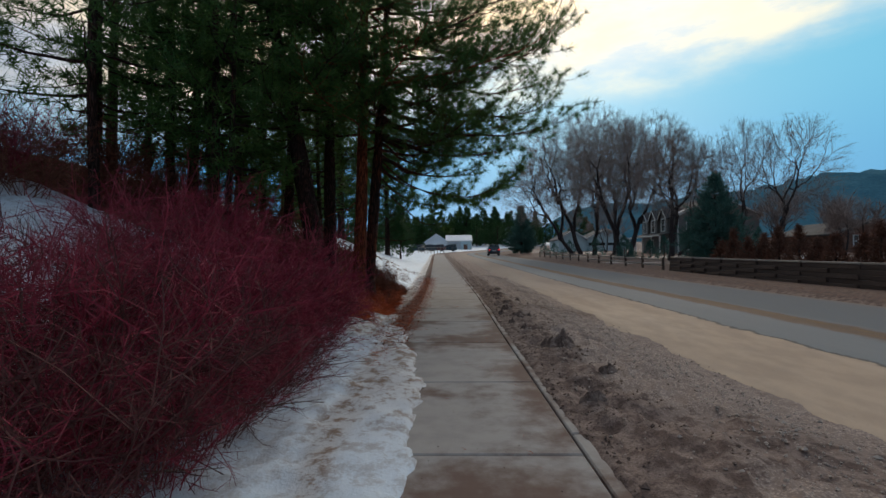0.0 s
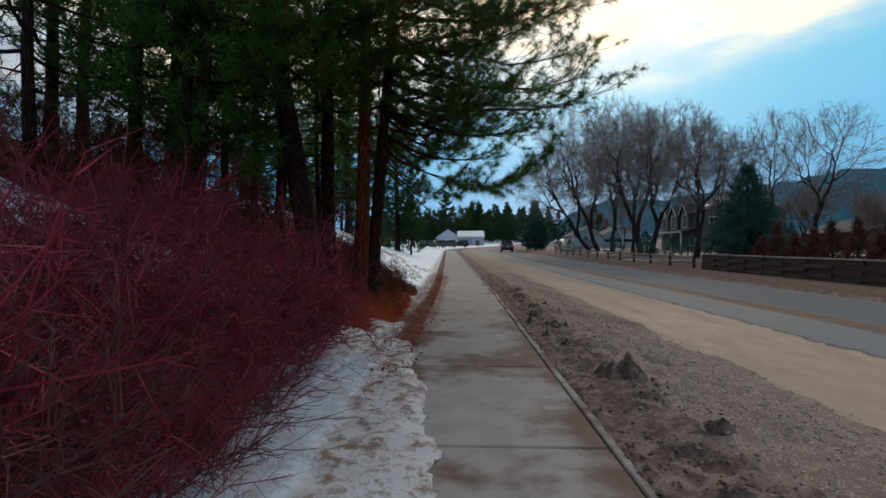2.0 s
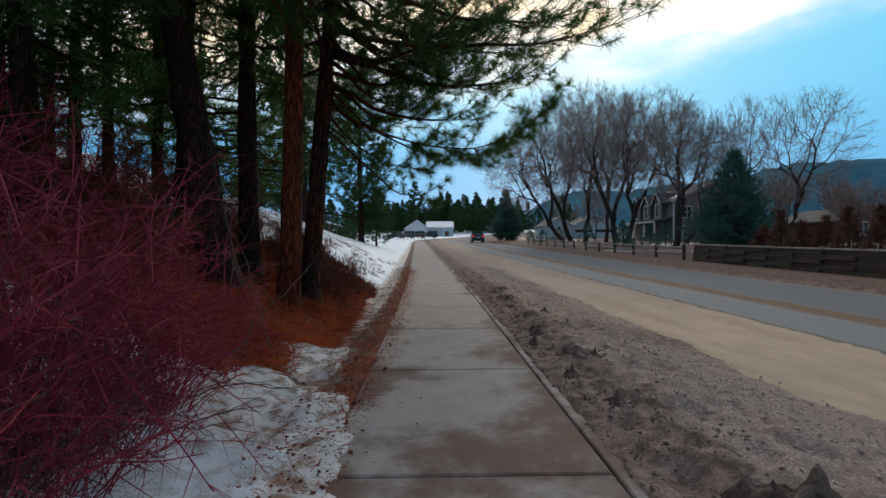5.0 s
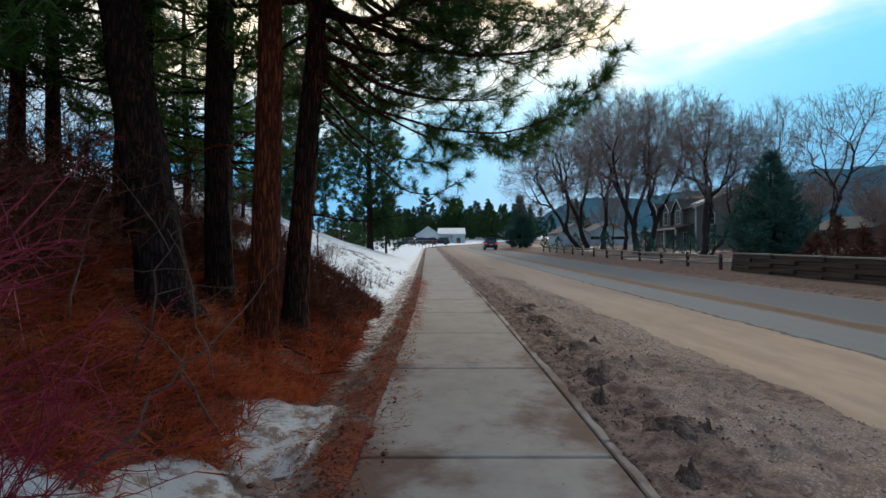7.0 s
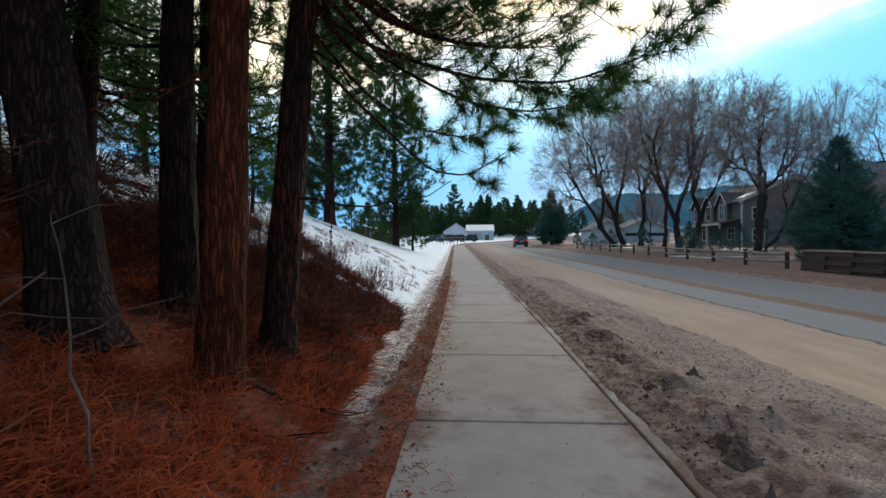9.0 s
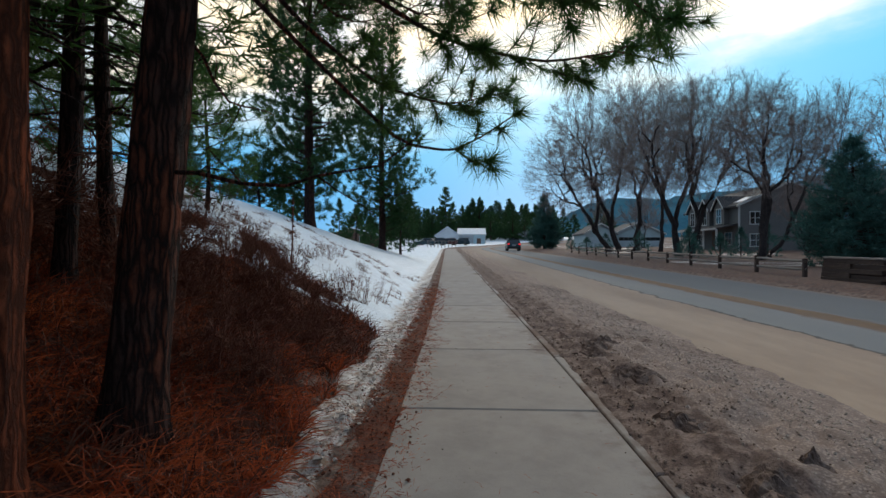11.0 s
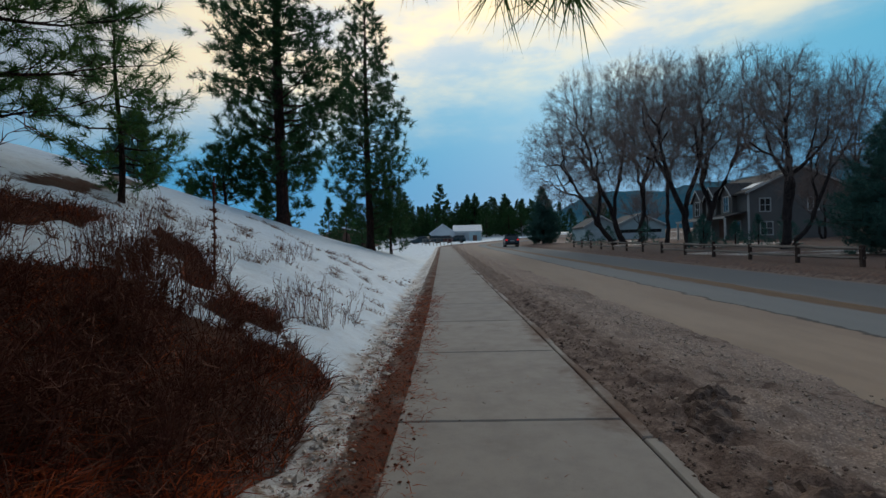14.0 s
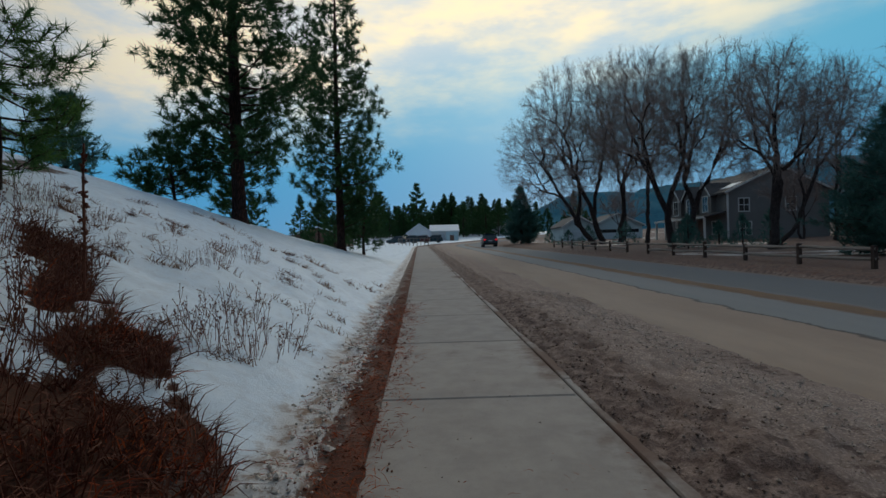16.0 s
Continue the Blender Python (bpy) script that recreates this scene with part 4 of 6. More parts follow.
def dome_tree(x, y, height, reach, label, low=0.30, count=620, lean=(0.0, 0.0), fork=0.26, fine=0.010, shell=0.36, sink=0.15):
    """A leafless tree whose limbs fork until they fill a rounded crown."""
    root = empty("bare_tree", x, y, gz(x, y) - sink)
    big, small, tips, ways = Geo(), Geo(), [], []
    d = rng.normal(size=(count, 3))
    d /= np.linalg.norm(d, axis=1)[:, None]
    d *= rng.uniform(0, 1, (count, 1)) ** shell
    mid = height * (1 + low) / 2
    goal = d * np.array([reach, reach, height * (1 - low) / 2]) + np.array([lean[0] * height, lean[1] * height, mid])
    goal[:, :2] *= (0.96 + 0.04 * np.clip((goal[:, 2:3] - low * height) / (height * 0.5), 0, 1))

    def limb(p, q, way, r0, r1, n, sides):
        t = np.linspace(0, 1, n)[:, None]
        c = p + way * np.linalg.norm(q - p) * 0.22
        pts = (1 - t) ** 2 * p + 2 * t * (1 - t) * c + t ** 2 * q
        pts[1:-1] += rng.normal(0, 0.03 * np.linalg.norm(q - p), (n - 2, 3))
        (big if r0 > 0.05 else small).tube(pts, np.linspace(r0, r1, n), sides, False)
        e = pts[-1] - pts[-2]
        return e / (np.linalg.norm(e) + 1e-9)

    def fill(p, way, goals, level):
        n = len(goals)
        r = fine * n ** 0.47
        if n <= 2:
            for q in goals:
                e = limb(p, q, way * 0.6, r, fine * 0.6, 3, 3)
                tips.append(q)
                ways.append(e)
                tips.append(p + (q - p) * 0.6)
                ways.append(e * 0.5 + rng.normal(0, 0.6, 3))
            return
        c = goals.mean(0)
        q = p + (c - p) * (fork + 0.24 * rng.uniform()) + rng.normal(0, 0.035 * np.linalg.norm(c - p), 3)
        if level == 0:
            q = p + np.array([(c[0] - p[0]) * 0.35, (c[1] - p[1]) * 0.35, height * rng.uniform(0.12, 0.17)])
        e = limb(p, q, way, r * (1.15 if level == 0 else 1), fine * max(n * 0.62, 1) ** 0.47, 5 if n > 30 else 3, 9 if n > 200 else 6 if n > 30 else 3)
        a = goals - q
        a /= np.linalg.norm(a, axis=1)[:, None] + 1e-9
        axis = np.linalg.svd(a - a.mean(0), full_matrices=False)[2][0] + rng.normal(0, 0.25, 3)
        s = a @ axis
        cut = np.quantile(s, rng.uniform(0.34, 0.66))
        for part in (goals[s <= cut], goals[s > cut]):
            if len(part):
                fill(q, e, part, level + 1)

    fill(np.zeros(3), np.array([lean[0] * 0.5, lean[1] * 0.5, 1.0]), goal, 0)
    small.needles(tips, ways, 0.8, 11, fine * 0.9, 0.95)
    big.part("trunk", M_BARK_GREY, root, True)
    tagged(small.part("twigs", M_TWIG, root), kind="stuff")
    return tagged(root, label, "tree", "bare trees")


for x, y, h, r, low, n, ln in ((15.4, 63.5, 14.6, 6.3, 0.24, 1200, (-0.28, 0.0)), (16.3, 63.9, 19.3, 6.4, 0.26, 1500, (-0.12, 0.0)), (17.9, 63.0, 19.8, 5.8, 0.26, 1300, (0.02, 0.0)), (19.9, 61.7, 17.5, 4.6, 0.30, 700, (0.02, 0.0)), (16.7, 49.8, 15.0, 5.2, 0.26, 1300, (-0.06, 0.0)), (17.5, 49.6, 15.2, 5.0, 0.28, 1100, (0.14, 0.0)), (17.75, 40.5, 11.5, 3.6, 0.30, 900, (0.03, 0.0)), (18.5, 41.0, 11.0, 2.4, 0.34, 260, (0.26, 0.0)), (29.0, 50.0, 14.5, 3.2, 0.34, 300, (0.0, 0.0)), (26.4, 41.0, 12.5, 4.4, 0.26, 420, (0.10, 0.0))):
    dome_tree(x, y, h, r, "spreading leafless tree with a rounded grey-brown crown", low, n, ln)
for x, y, h in ((34, 52, 8.0), (38, 58, 9.0), (43, 55, 8.5), (31, 56, 8.0), (48, 62, 9.5), (24, 78, 9.0), (36, 46, 6.0), (40, 48, 6.5), (26, 105, 11.0), (33, 100, 11.0), (42, 88, 11.0)):
    bare_tree(x, y, h, 0.11, "brown leafless thicket tree behind the yards", stems=((0.1, 0.0), (-0.15, 0.1)), fans=(4, 4, 4), whip=7, fine=0.02, first=0.32, spread=0.65, group="thicket trees", whip_len=0.9)


# ---- shrubs and dry growth ----
def shrub_mesh(height, width, stems, fan=1.0, whip=4, blade=0.005):
    g, tips, ways = Geo(), [], []
    for i in range(stems):
        a, s = rng.uniform(0, 6.3), rng.uniform(0.1, 1.0) * fan
        p0 = np.array([math.cos(a), math.sin(a), 0]) * rng.uniform(0, 0.35) * width
        way = np.array([math.cos(a) * s, math.sin(a) * s, 0.9])
        ln = height * rng.uniform(0.7, 1.25)
        p = bent(p0, way, ln, 6, -0.02, -0.14, 0.14)
        g.tube(p, np.linspace(0.0065, 0.003, 6), 3, False)
        for k in range(7):
            j = rng.integers(1, 5)
            tw = rng.normal(size=3) * (0.2 + 0.5 * fan) + way * 0.8
            q = bent(p[j] + (p[j + 1] - p[j]) * rng.uniform(), tw, ln * rng.uniform(0.2, 0.5), 4, 0.1, 0.05, 0.2)
            g.tube(q[[0, 2, 3]], np.linspace(0.0045, 0.002, 3), 3, False)
            tips += [q[-1], q[2]]
            ways += [q[-1] - q[-2], q[2] - q[0]]
    g.needles(tips, ways, 0.22, whip, blade, 0.8)
    return g


def thing(geo, name, mat, x, y, label, category, group, sink=0.03, part="stems"):
    root = empty(name, x, y, gz(x, y) - sink)
    tagged(geo.part(part, mat, root), kind="stuff")
    return tagged(root, label, category, group)


def scatter(masters, places, sink=0.03):
    """Copies of the masters, in turn, at (x, y, scale)."""
    for i, (x, y, s) in enumerate(places):
        m = pose(x, y, gz(x, y) - sink, 0, 0, rng.uniform(0, 360))
        ob = copy_thing(masters[i % len(masters)], m)
        ob.scale = (s, s, s * rng.uniform(0.9, 1.1))


reds = [thing(shrub_mesh(1.1, 0.9, 46), "red_shrub", M_REDTWIG, x, y, "bare red-twigged shrub tangle on the snowy verge", "shrub", "red shrubs") for x, y in ((-2.25, 3.0), (-2.55, 4.6), (-2.3, 6.2))]
scatter(reds, [(-2.0, 1.9, 0.75), (-2.9, 2.3, 0.85), (-3.2, 3.6, 0.9), (-2.35, 3.9, 0.8), (-3.4, 5.2, 0.95), (-2.2, 5.4, 0.85), (-3.2, 6.6, 1.1), (-2.15, 7.1, 0.9), (-2.75, 7.6, 1.1), (-4.2, 6.6, 1.1), (-4.6, 8.8, 1.1), (-1.95, 1.2, 0.6), (-1.9, 2.5, 0.6), (-1.88, 3.3, 0.62), (-1.86, 4.2, 0.62), (-1.85, 5.0, 0.62), (-1.84, 5.8, 0.65), (-1.85, 6.7, 0.65), (-1.9, 7.6, 0.65), (-2.6, 1.4, 0.8), (-1.60, 2.6, 0.55), (-1.62, 3.6, 0.58), (-1.60, 4.6, 0.5), (-7.6, 7.9, 1.0), (-8.2, 9.4, 1.1)])
browns = [thing(shrub_mesh(1.0, 0.9, 34, 1.2), "brown_shrub", M_BROWNTWIG, x, y, "bare brown-twigged shrub tangled among red canes", "shrub", "brown shrubs") for x, y in ((-1.75, 2.2), (-1.95, 3.1))]
scatter(browns, [(-1.62, 1.75, 0.6), (-2.3, 2.5, 0.8), (-2.7, 3.2, 0.9), (-1.62, 3.2, 0.55), (-1.62, 4.1, 0.55), (-2.1, 4.2, 0.7), (-2.9, 4.2, 0.9), (-1.66, 5.3, 0.5), (-2.6, 5.6, 0.9), (-2.2, 1.5, 0.7), (-3.6, 2.7, 0.8), (-2.0, 6.4, 0.7), (-3.9, 5.8, 1.0)])


def top_of(pts):
    """Height of what lies uppermost: the slabs on the footway, the ground elsewhere."""
    z = land(pts[:, 0], pts[:, 1])[0]
    return np.where(np.abs(pts[:, 0] - drift(pts[:, 1]) + 0.05) < 0.78, np.maximum(z, grade(pts[:, 1]) + 0.004), z)


def grass_stuff(name, mat, n, place, height, label, category, blade=0.003, lean=0.7):
    """Thin standing and fallen blades, one object for what nobody could count."""
    pts = place(n)
    z = top_of(pts)
    root = np.stack([pts[:, 0], pts[:, 1], z - 0.01], 1)
    d = np.stack([rng.normal(0, lean, len(pts)), rng.normal(0, lean, len(pts)), np.abs(rng.normal(0.9, 0.35, len(pts)))], 1)
    d /= np.linalg.norm(d, axis=1)[:, None]
    ln = height * rng.uniform(0.4, 1.25, len(pts))[:, None]
    side = np.cross(d, rng.normal(size=d.shape))
    side /= np.linalg.norm(side, axis=1)[:, None]
    mid = root + d * ln * 0.55
    tip = root + d * ln + np.stack([d[:, 0] * 0.25, d[:, 1] * 0.25, -0.22 * np.ones(len(d))], 1) * ln
    v = np.stack([root - side * blade, root + side * blade, mid + side * blade * 0.7, mid - side * blade * 0.7, tip], 1).reshape(-1, 3)
    k = np.arange(len(pts)) * 5
    g = Geo().add(v, np.stack([k, k + 1, k + 2, k + 3], 1))
    g.f.extend(np.stack([k + 3, k + 2, k + 4], 1).tolist())
    return tagged(g.part(name, mat), label, category, kind="stuff")


def area(x0, x1, y0, y1, keep=None):
    def pick(n):
        p = np.stack([rng.uniform(x0, x1, n), rng.uniform(y0, y1, n)], 1)
        p[:, 0] += drift(p[:, 1])
        return p if keep is None else p[keep(p[:, 0], p[:, 1])]
    return pick


def bare_of_snow(x, y):
    return land(x, y)[1] < 0.5


grass_stuff("dry_grass", M_DRYGRASS, 46000, area(-4.8, -1.4, 8.2, 14.8, lambda x, y: (wave(x, y, 1.3, 5) + 1.3 * wave(x, y, 4.1, 2) + 0.7 - 0.5 * ramp(y, 12.8, 14.8) > rng.uniform(0, 1, len(x))) & (land(x, y)[1] < 0.62)), 0.27, "rust-brown dead grass under the pines", "grass", 0.0048, 1.3)
grass_stuff("dark_grass", M_STALK, 40000, area(-5.6, -1.45, 11.8, 20.5, lambda x, y: (wave(x, y, 1.3, 5) + 0.6 * wave(x, y, 4.7, 1) + 1.0 > rng.uniform(0, 1, len(x))) & bare_of_snow(x, y)), 0.30, "matted dark brown dead grass on the bank", "grass", 0.0048, 0.75)
grass_stuff("bank_grass", M_DRYGRASS, 15000, area(-5.6, -1.4, 13.0, 20.5, lambda x, y: (0.8 * wave(x, y, 1.9, 2) + 0.45 - 0.3 * ramp(y, 16, 20) > rng.uniform(0, 1, len(x))) & bare_of_snow(x, y)), 0.22, "rusty dead grass among darker stems on the bank", "grass", 0.0045, 0.8)
grass_stuff("needle_litter", M_DRYGRASS, 34000, area(-1.6, -0.45, 5.5, 24, lambda x, y: rng.uniform(0, 1, len(x)) < 1.15 - np.abs(x - drift(y) + 1.0) * 2.4 + 0.4 * wave(x, y, 3.0, 4) - 0.5 * (1 - ramp(y, 6, 9))), 0.09, "fallen rust-red pine needles along the footway", "needles", 0.002, 3.0)
grass_stuff("footway_needles", M_DRYGRASS, 1500, area(-0.78, 0.70, 3.0, 17.0, lambda x, y: wave(x, y, 1.4, 3) + 0.35 > rng.uniform(0, 1, len(x))), 0.07, "scattered rust-red pine needles on the concrete", "needles", 0.0016, 5.0)


def tufts(n):
    """Blades in clumps scattered over the snowy slope."""
    c = np.stack([rng.uniform(-6.5, -1.9, 115), 17.2 + 10 * rng.uniform(0, 1, 115) ** 1.3], 1)
    p = np.repeat(c, n // 115, 0)
    return p + rng.normal(0, 1, p.shape) * np.repeat(rng.uniform(0.02, 0.09, 115), n // 115)[:, None] * np.array([1.6, 0.7])


grass_stuff("snow_grass", M_STRAW, 4600, tufts, 0.15, "tufts of dead grass poking through snow", "grass", 0.0042, 0.8)


def stalk_mesh(height, stems, width):
    """Upright dead stalks, forked near the top, with small seed heads."""
    g = Geo()
    for i in range(stems):
        a, w = rng.uniform(0, 6.3), width * rng.uniform() ** 0.5
        ln = height * rng.uniform(0.55, 1.2)
        p = bent((w * math.cos(a), w * math.sin(a), 0), (0.22 * math.cos(a) + rng.normal(0, 0.1), 0.22 * math.sin(a) + rng.normal(0, 0.1), 1), ln, 7, 0, 0, 0.07)
        g.tube(p, np.linspace(0.0045, 0.0022, 7), 3, False)
        g.lump(p[-1], rng.uniform(0.006, 0.013), 1.3, 0.3, 3, 4)
        for k in (3, 4, 5):
            q = bent(p[k], (rng.normal(0, 0.5), rng.normal(0, 0.5), 0.8), ln * rng.uniform(0.12, 0.3), 4, 0, 0.05, 0.1)
            g.tube(q, np.linspace(0.003, 0.0018, 4), 3, False)
            if rng.uniform() < 0.6:
                g.lump(q[-1], rng.uniform(0.006, 0.012), 1.2, 0.3, 3, 4)
    return g


weeds = [thing(shrub_mesh(0.42, 0.8, 12, 0.4, whip=3, blade=0.005), "weed_clump", M_STALK, x, y, "dry brown weed stalks standing on the bank", "weeds", "dry weeds") for x, y in ((-2.5, 14.3), (-3.0, 16.0), (-2.2, 13.6))]
scatter(weeds, [(-2.4 - 2.4 * rng.uniform() ** 1.3, 13.0 + 4.6 * rng.uniform(), rng.uniform(0.5, 1.0)) for i in range(24)] + [(-2.0 - rng.uniform(), 12.9 + rng.uniform() * 2.5, rng.uniform(0.6, 0.95)) for i in range(9)])

brush = [thing(shrub_mesh(1.2, 0.9, 26, whip=5, blade=0.010), "undergrowth_shrub", M_STALK, -4.4, 10.6, "dark leafless undergrowth among the pines", "shrub", "undergrowth")]
scatter(brush, [(-3.6, 10.2, 0.8), (-5.0, 11.8, 1.0), (-5.8, 10.4, 1.1), (-4.0, 13.0, 0.9), (-6.4, 11.6, 1.2), (-7.2, 12.8, 1.2), (-5.2, 13.6, 1.0), (-6.2, 9.2, 1.1), (-7.4, 10.6, 1.2), (-8.2, 11.8, 1.2), (-4.9, 9.4, 0.9), (-6.6, 14.6, 1.1), (-3.4, 14.2, 0.8), (-4.6, 14.8, 0.9), (-8.6, 14.2, 1.2), (-6.8, 7.6, 1.0), (-7.4, 6.2, 1.0), (-6.6, 5.0, 0.9), (-8.0, 8.6, 1.1), (-8.6, 6.8, 1.1), (-7.6, 4.2, 1.0), (-9.4, 8.0, 1.2), (-9.0, 4.8, 1.1)])

stalks = [thing(stalk_mesh(0.5, n, w), "weed_stalks", M_STALK, x, y, "thin dead weed stalks with seed heads standing in snow", "weeds", "snow weeds") for x, y, n, w in ((-3.2, 17.4, 16, 0.30), (-2.4, 18.4, 9, 0.16), (-3.0, 16.6, 24, 0.4))]
scatter(stalks, [(-2.1 - 2.6 * rng.uniform(), 15.4 + 3.6 * rng.uniform(), rng.uniform(0.5, 1.0)) for i in range(34)] + [(-2.2 - 3.8 * rng.uniform(), 17.5 + 5.5 * rng.uniform(), rng.uniform(0.35, 0.7)) for i in range(26)])

# tall dead mullein stalk on the bank
mul = Geo()
p = bent((0, 0, 0), (0.02, 0, 1), 1.35, 14, 0, 0, 0.03)
mul.tube(p, np.linspace(0.014, 0.008, 14), 6)
for i in range(70):
    t = rng.uniform(0.35, 1.0)
    q = p[min(int(t * 13), 12)] + rng.normal(0, 0.014, 3)
    mul.lump(q, rng.uniform(0.010, 0.020), 1.0, 0.3, 3, 4)
thing(mul, "mullein_stalk", M_STALK, -3.42, 18.16, "tall dead mullein seed stalk on the snow", "weed", "")

# fallen branches and bare whips by the pines
sticks = Geo()
for x0, y0, a, ln in ((-2.1, 11.5, 10, 0.95), (-1.9, 10.9, 25, 0.5)):
    w = np.array([math.cos(radians(a)), math.sin(radians(a)), 0.05])
    p = bent((x0, y0, 0), w, ln, 8, 0, 0, 0.1)
    p[:, 2] = land(p[:, 0], p[:, 1])[0] + 0.03
    sticks.tube(p, np.linspace(0.014, 0.004, 8), 6)
    sticks.tube(bent(p[4], w + np.array([0.3, -0.5, 0.1]), 0.35, 4, 0, 0, 0.1), [0.008, 0.006, 0.005, 0.003], 4)
tagged(sticks.part("fallen_branches", M_BARK), "broken pine branches lying on brown litter", "branches", kind="stuff")
whips = Geo()
for x0, y0, h in ((-2.05, 10.0, 1.7), (-2.5, 9.7, 1.9), (-3.1, 9.9, 1.8), (-1.95, 8.4, 1.3), (-2.4, 6.9, 1.9), (-2.6, 5.2, 1.7), (-2.1, 3.4, 1.2), (-1.75, 9.4, 0.8), (-1.9, 2.6, 1.1)):
    a = rng.uniform(0, 6.3)
    p = bent((x0, y0, gz(x0, y0) - 0.02), (0.5 * math.cos(a), 0.5 * math.sin(a), 1), h, 10, 0, -0.25, 0.2)
    whips.tube(p, np.linspace(0.010, 0.003, 10), 5)
    for k in (4, 6, 8):
        whips.tube(bent(p[k], rng.normal(size=3) + np.array([0, 0, 0.4]), 0.5, 5, 0, -0.1, 0.2), np.linspace(0.005, 0.002, 5), 3)
for k in range(11):
    y0, a = 2.4 + 0.55 * k + rng.uniform(-0.2, 0.2), rng.uniform(-0.7, 0.35)
    x0 = -1.75 + rng.uniform(-0.15, 0.1)
    p = bent((x0, y0, gz(x0, y0) - 0.01), (math.cos(a), math.sin(a), 0.42), rng.uniform(0.6, 1.1), 10, 0, -0.22, 0.14)
    p[:, 2] = np.maximum(p[:, 2], land(p[:, 0], p[:, 1])[0] + 0.012)
    whips.tube(p, np.linspace(0.0065, 0.002, 10), 4)
    for j in (4, 6, 7):
        whips.tube(bent(p[j], (math.cos(a), rng.normal(0, 0.7), rng.uniform(0.0, 0.5)), 0.25, 4, 0, 0, 0.15), np.linspace(0.003, 0.0015, 4), 3)
tagged(whips.part("dead_whips", M_DEADTWIG), "pale dead canes arching out of the shrubs", "twigs", kind="stuff")

# ---- verge: clods and gravel ----
def clod(x, y, r, h, spike=0.0):
    """A rough frozen mound, some with a peak, ragged at the rim."""
    rings, sides, seed = 13, 30, rng.uniform(0, 40)
    d, a = np.meshgrid(np.linspace(0, 1, rings), np.arange(sides) * 2 * math.pi / sides, indexing="ij")
    rr = r * 1.25 * d * (1 + 0.22 * np.sin(2 * a + seed) + 0.12 * np.sin(5 * a - seed) + 0.06 * np.sin(9 * a))
    X, Y = rr * np.cos(a), rr * np.sin(a) * 1.25
    peak = 0.58 * (1 - d ** 2) + 0.42 * np.exp(-(((X / r - 0.15) ** 2 + (Y / r) ** 2) / 0.05) ** 0.8) if spike else 0.85 * (1 - d ** 2)
    bumpy = wave(X + seed, Y, 2.2 / r, 3) + 0.8 * wave(X, Y + seed, 5.0 / r, 5) + 0.5 * wave(X - seed, Y, 11.0 / r, 1)
    Z = h * (peak + (0.26 if spike else 0.34) * bumpy * (1 - d ** 3)) - 0.08 * d ** 3
    v = np.stack([X, Y, Z], 2).reshape(-1, 3)
    k = np.array([(i * sides + c, (i + 1) * sides + c, (i + 1) * sides + (c + 1) % sides, i * sides + (c + 1) % sides) for i in range(rings - 1) for c in range(sides)])
    g = Geo().add(v, k)
    root = empty("dirt_clod", x + float(drift(y)), y, gz(x + float(drift(y)), y) - 0.01)
    g.part("mound", M_CLOD, root)
    crumbs = Geo()
    for i in range(14):
        t, e = rng.uniform(0, 6.3), r * rng.uniform(0.8, 1.7)
        crumbs.lump((e * math.cos(t), e * math.sin(t), 0.005), r * rng.uniform(0.03, 0.10), 0.7, 0.35, 3, 5)
    tagged(crumbs.part("crumbs", M_CLOD, root), kind="stuff")
    return tagged(root, "frozen clump of dark dirty slush and soil", "dirt clod", "verge clods")


for x, y, r, h, s in ((1.38, 6.6, 0.24, 0.26, 1), (1.15, 8.2, 0.09, 0.10, 1), (1.05, 9.0, 0.07, 0.10, 1), (1.25, 9.6, 0.16, 0.07, 0), (1.18, 11.0, 0.14, 0.08, 0), (1.12, 4.2, 0.09, 0.06, 0), (1.0, 10.35, 0.08, 0.12, 1), (1.45, 9.55, 0.07, 0.12, 1), (1.3, 12.4, 0.20, 0.08, 0), (1.36, 14.6, 0.24, 0.09, 0), (1.24, 13.3, 0.17, 0.08, 0), (1.65, 12.6, 0.10, 0.10, 1), (1.28, 15.8, 0.24, 0.10, 0), (1.50, 16.1, 0.20, 0.10, 0), (1.55, 5.2, 0.10, 0.07, 0), (0.62, 18.05, 0.035, 0.04, 0)):
    clod(x, y, r, h, s)


def stones(n, place, size, name, mat, label):
    pts = place(n)
    z = top_of(pts)
    u = pts[:, 0] - drift(pts[:, 1])
    z = np.where(u > 2.75, np.maximum(z, road_height(pts[:, 0], pts[:, 1])[0]), z)
    octa = np.array([(1, 0, 0), (0, 1, 0), (-1, 0, 0), (0, -1, 0), (0, 0, 0.8), (0, 0, -0.8)], float)
    tri = np.array([(0, 1, 4), (1, 2, 4), (2, 3, 4), (3, 0, 4), (1, 0, 5), (2, 1, 5), (3, 2, 5), (0, 3, 5)])
    s = size * rng.lognormal(0, 0.35, len(pts))
    v = octa[None] * (1 + rng.uniform(-0.35, 0.35, (len(pts), 6, 3))) * s[:, None, None]
    a = rng.uniform(0, 6.3, len(pts))
    v = np.stack([v[..., 0] * np.cos(a)[:, None] - v[..., 1] * np.sin(a)[:, None], v[..., 0] * np.sin(a)[:, None] + v[..., 1] * np.cos(a)[:, None], v[..., 2] * 0.8], 2)
    v += np.stack([pts[:, 0], pts[:, 1], z + s * 0.25], 1)[:, None, :]
    f = (np.arange(len(pts))[:, None, None] * 6 + tri[None]).reshape(-1, 3)
    return tagged(Geo().add(v.reshape(-1, 3), f).part(name, mat), label, "gravel", kind="stuff")


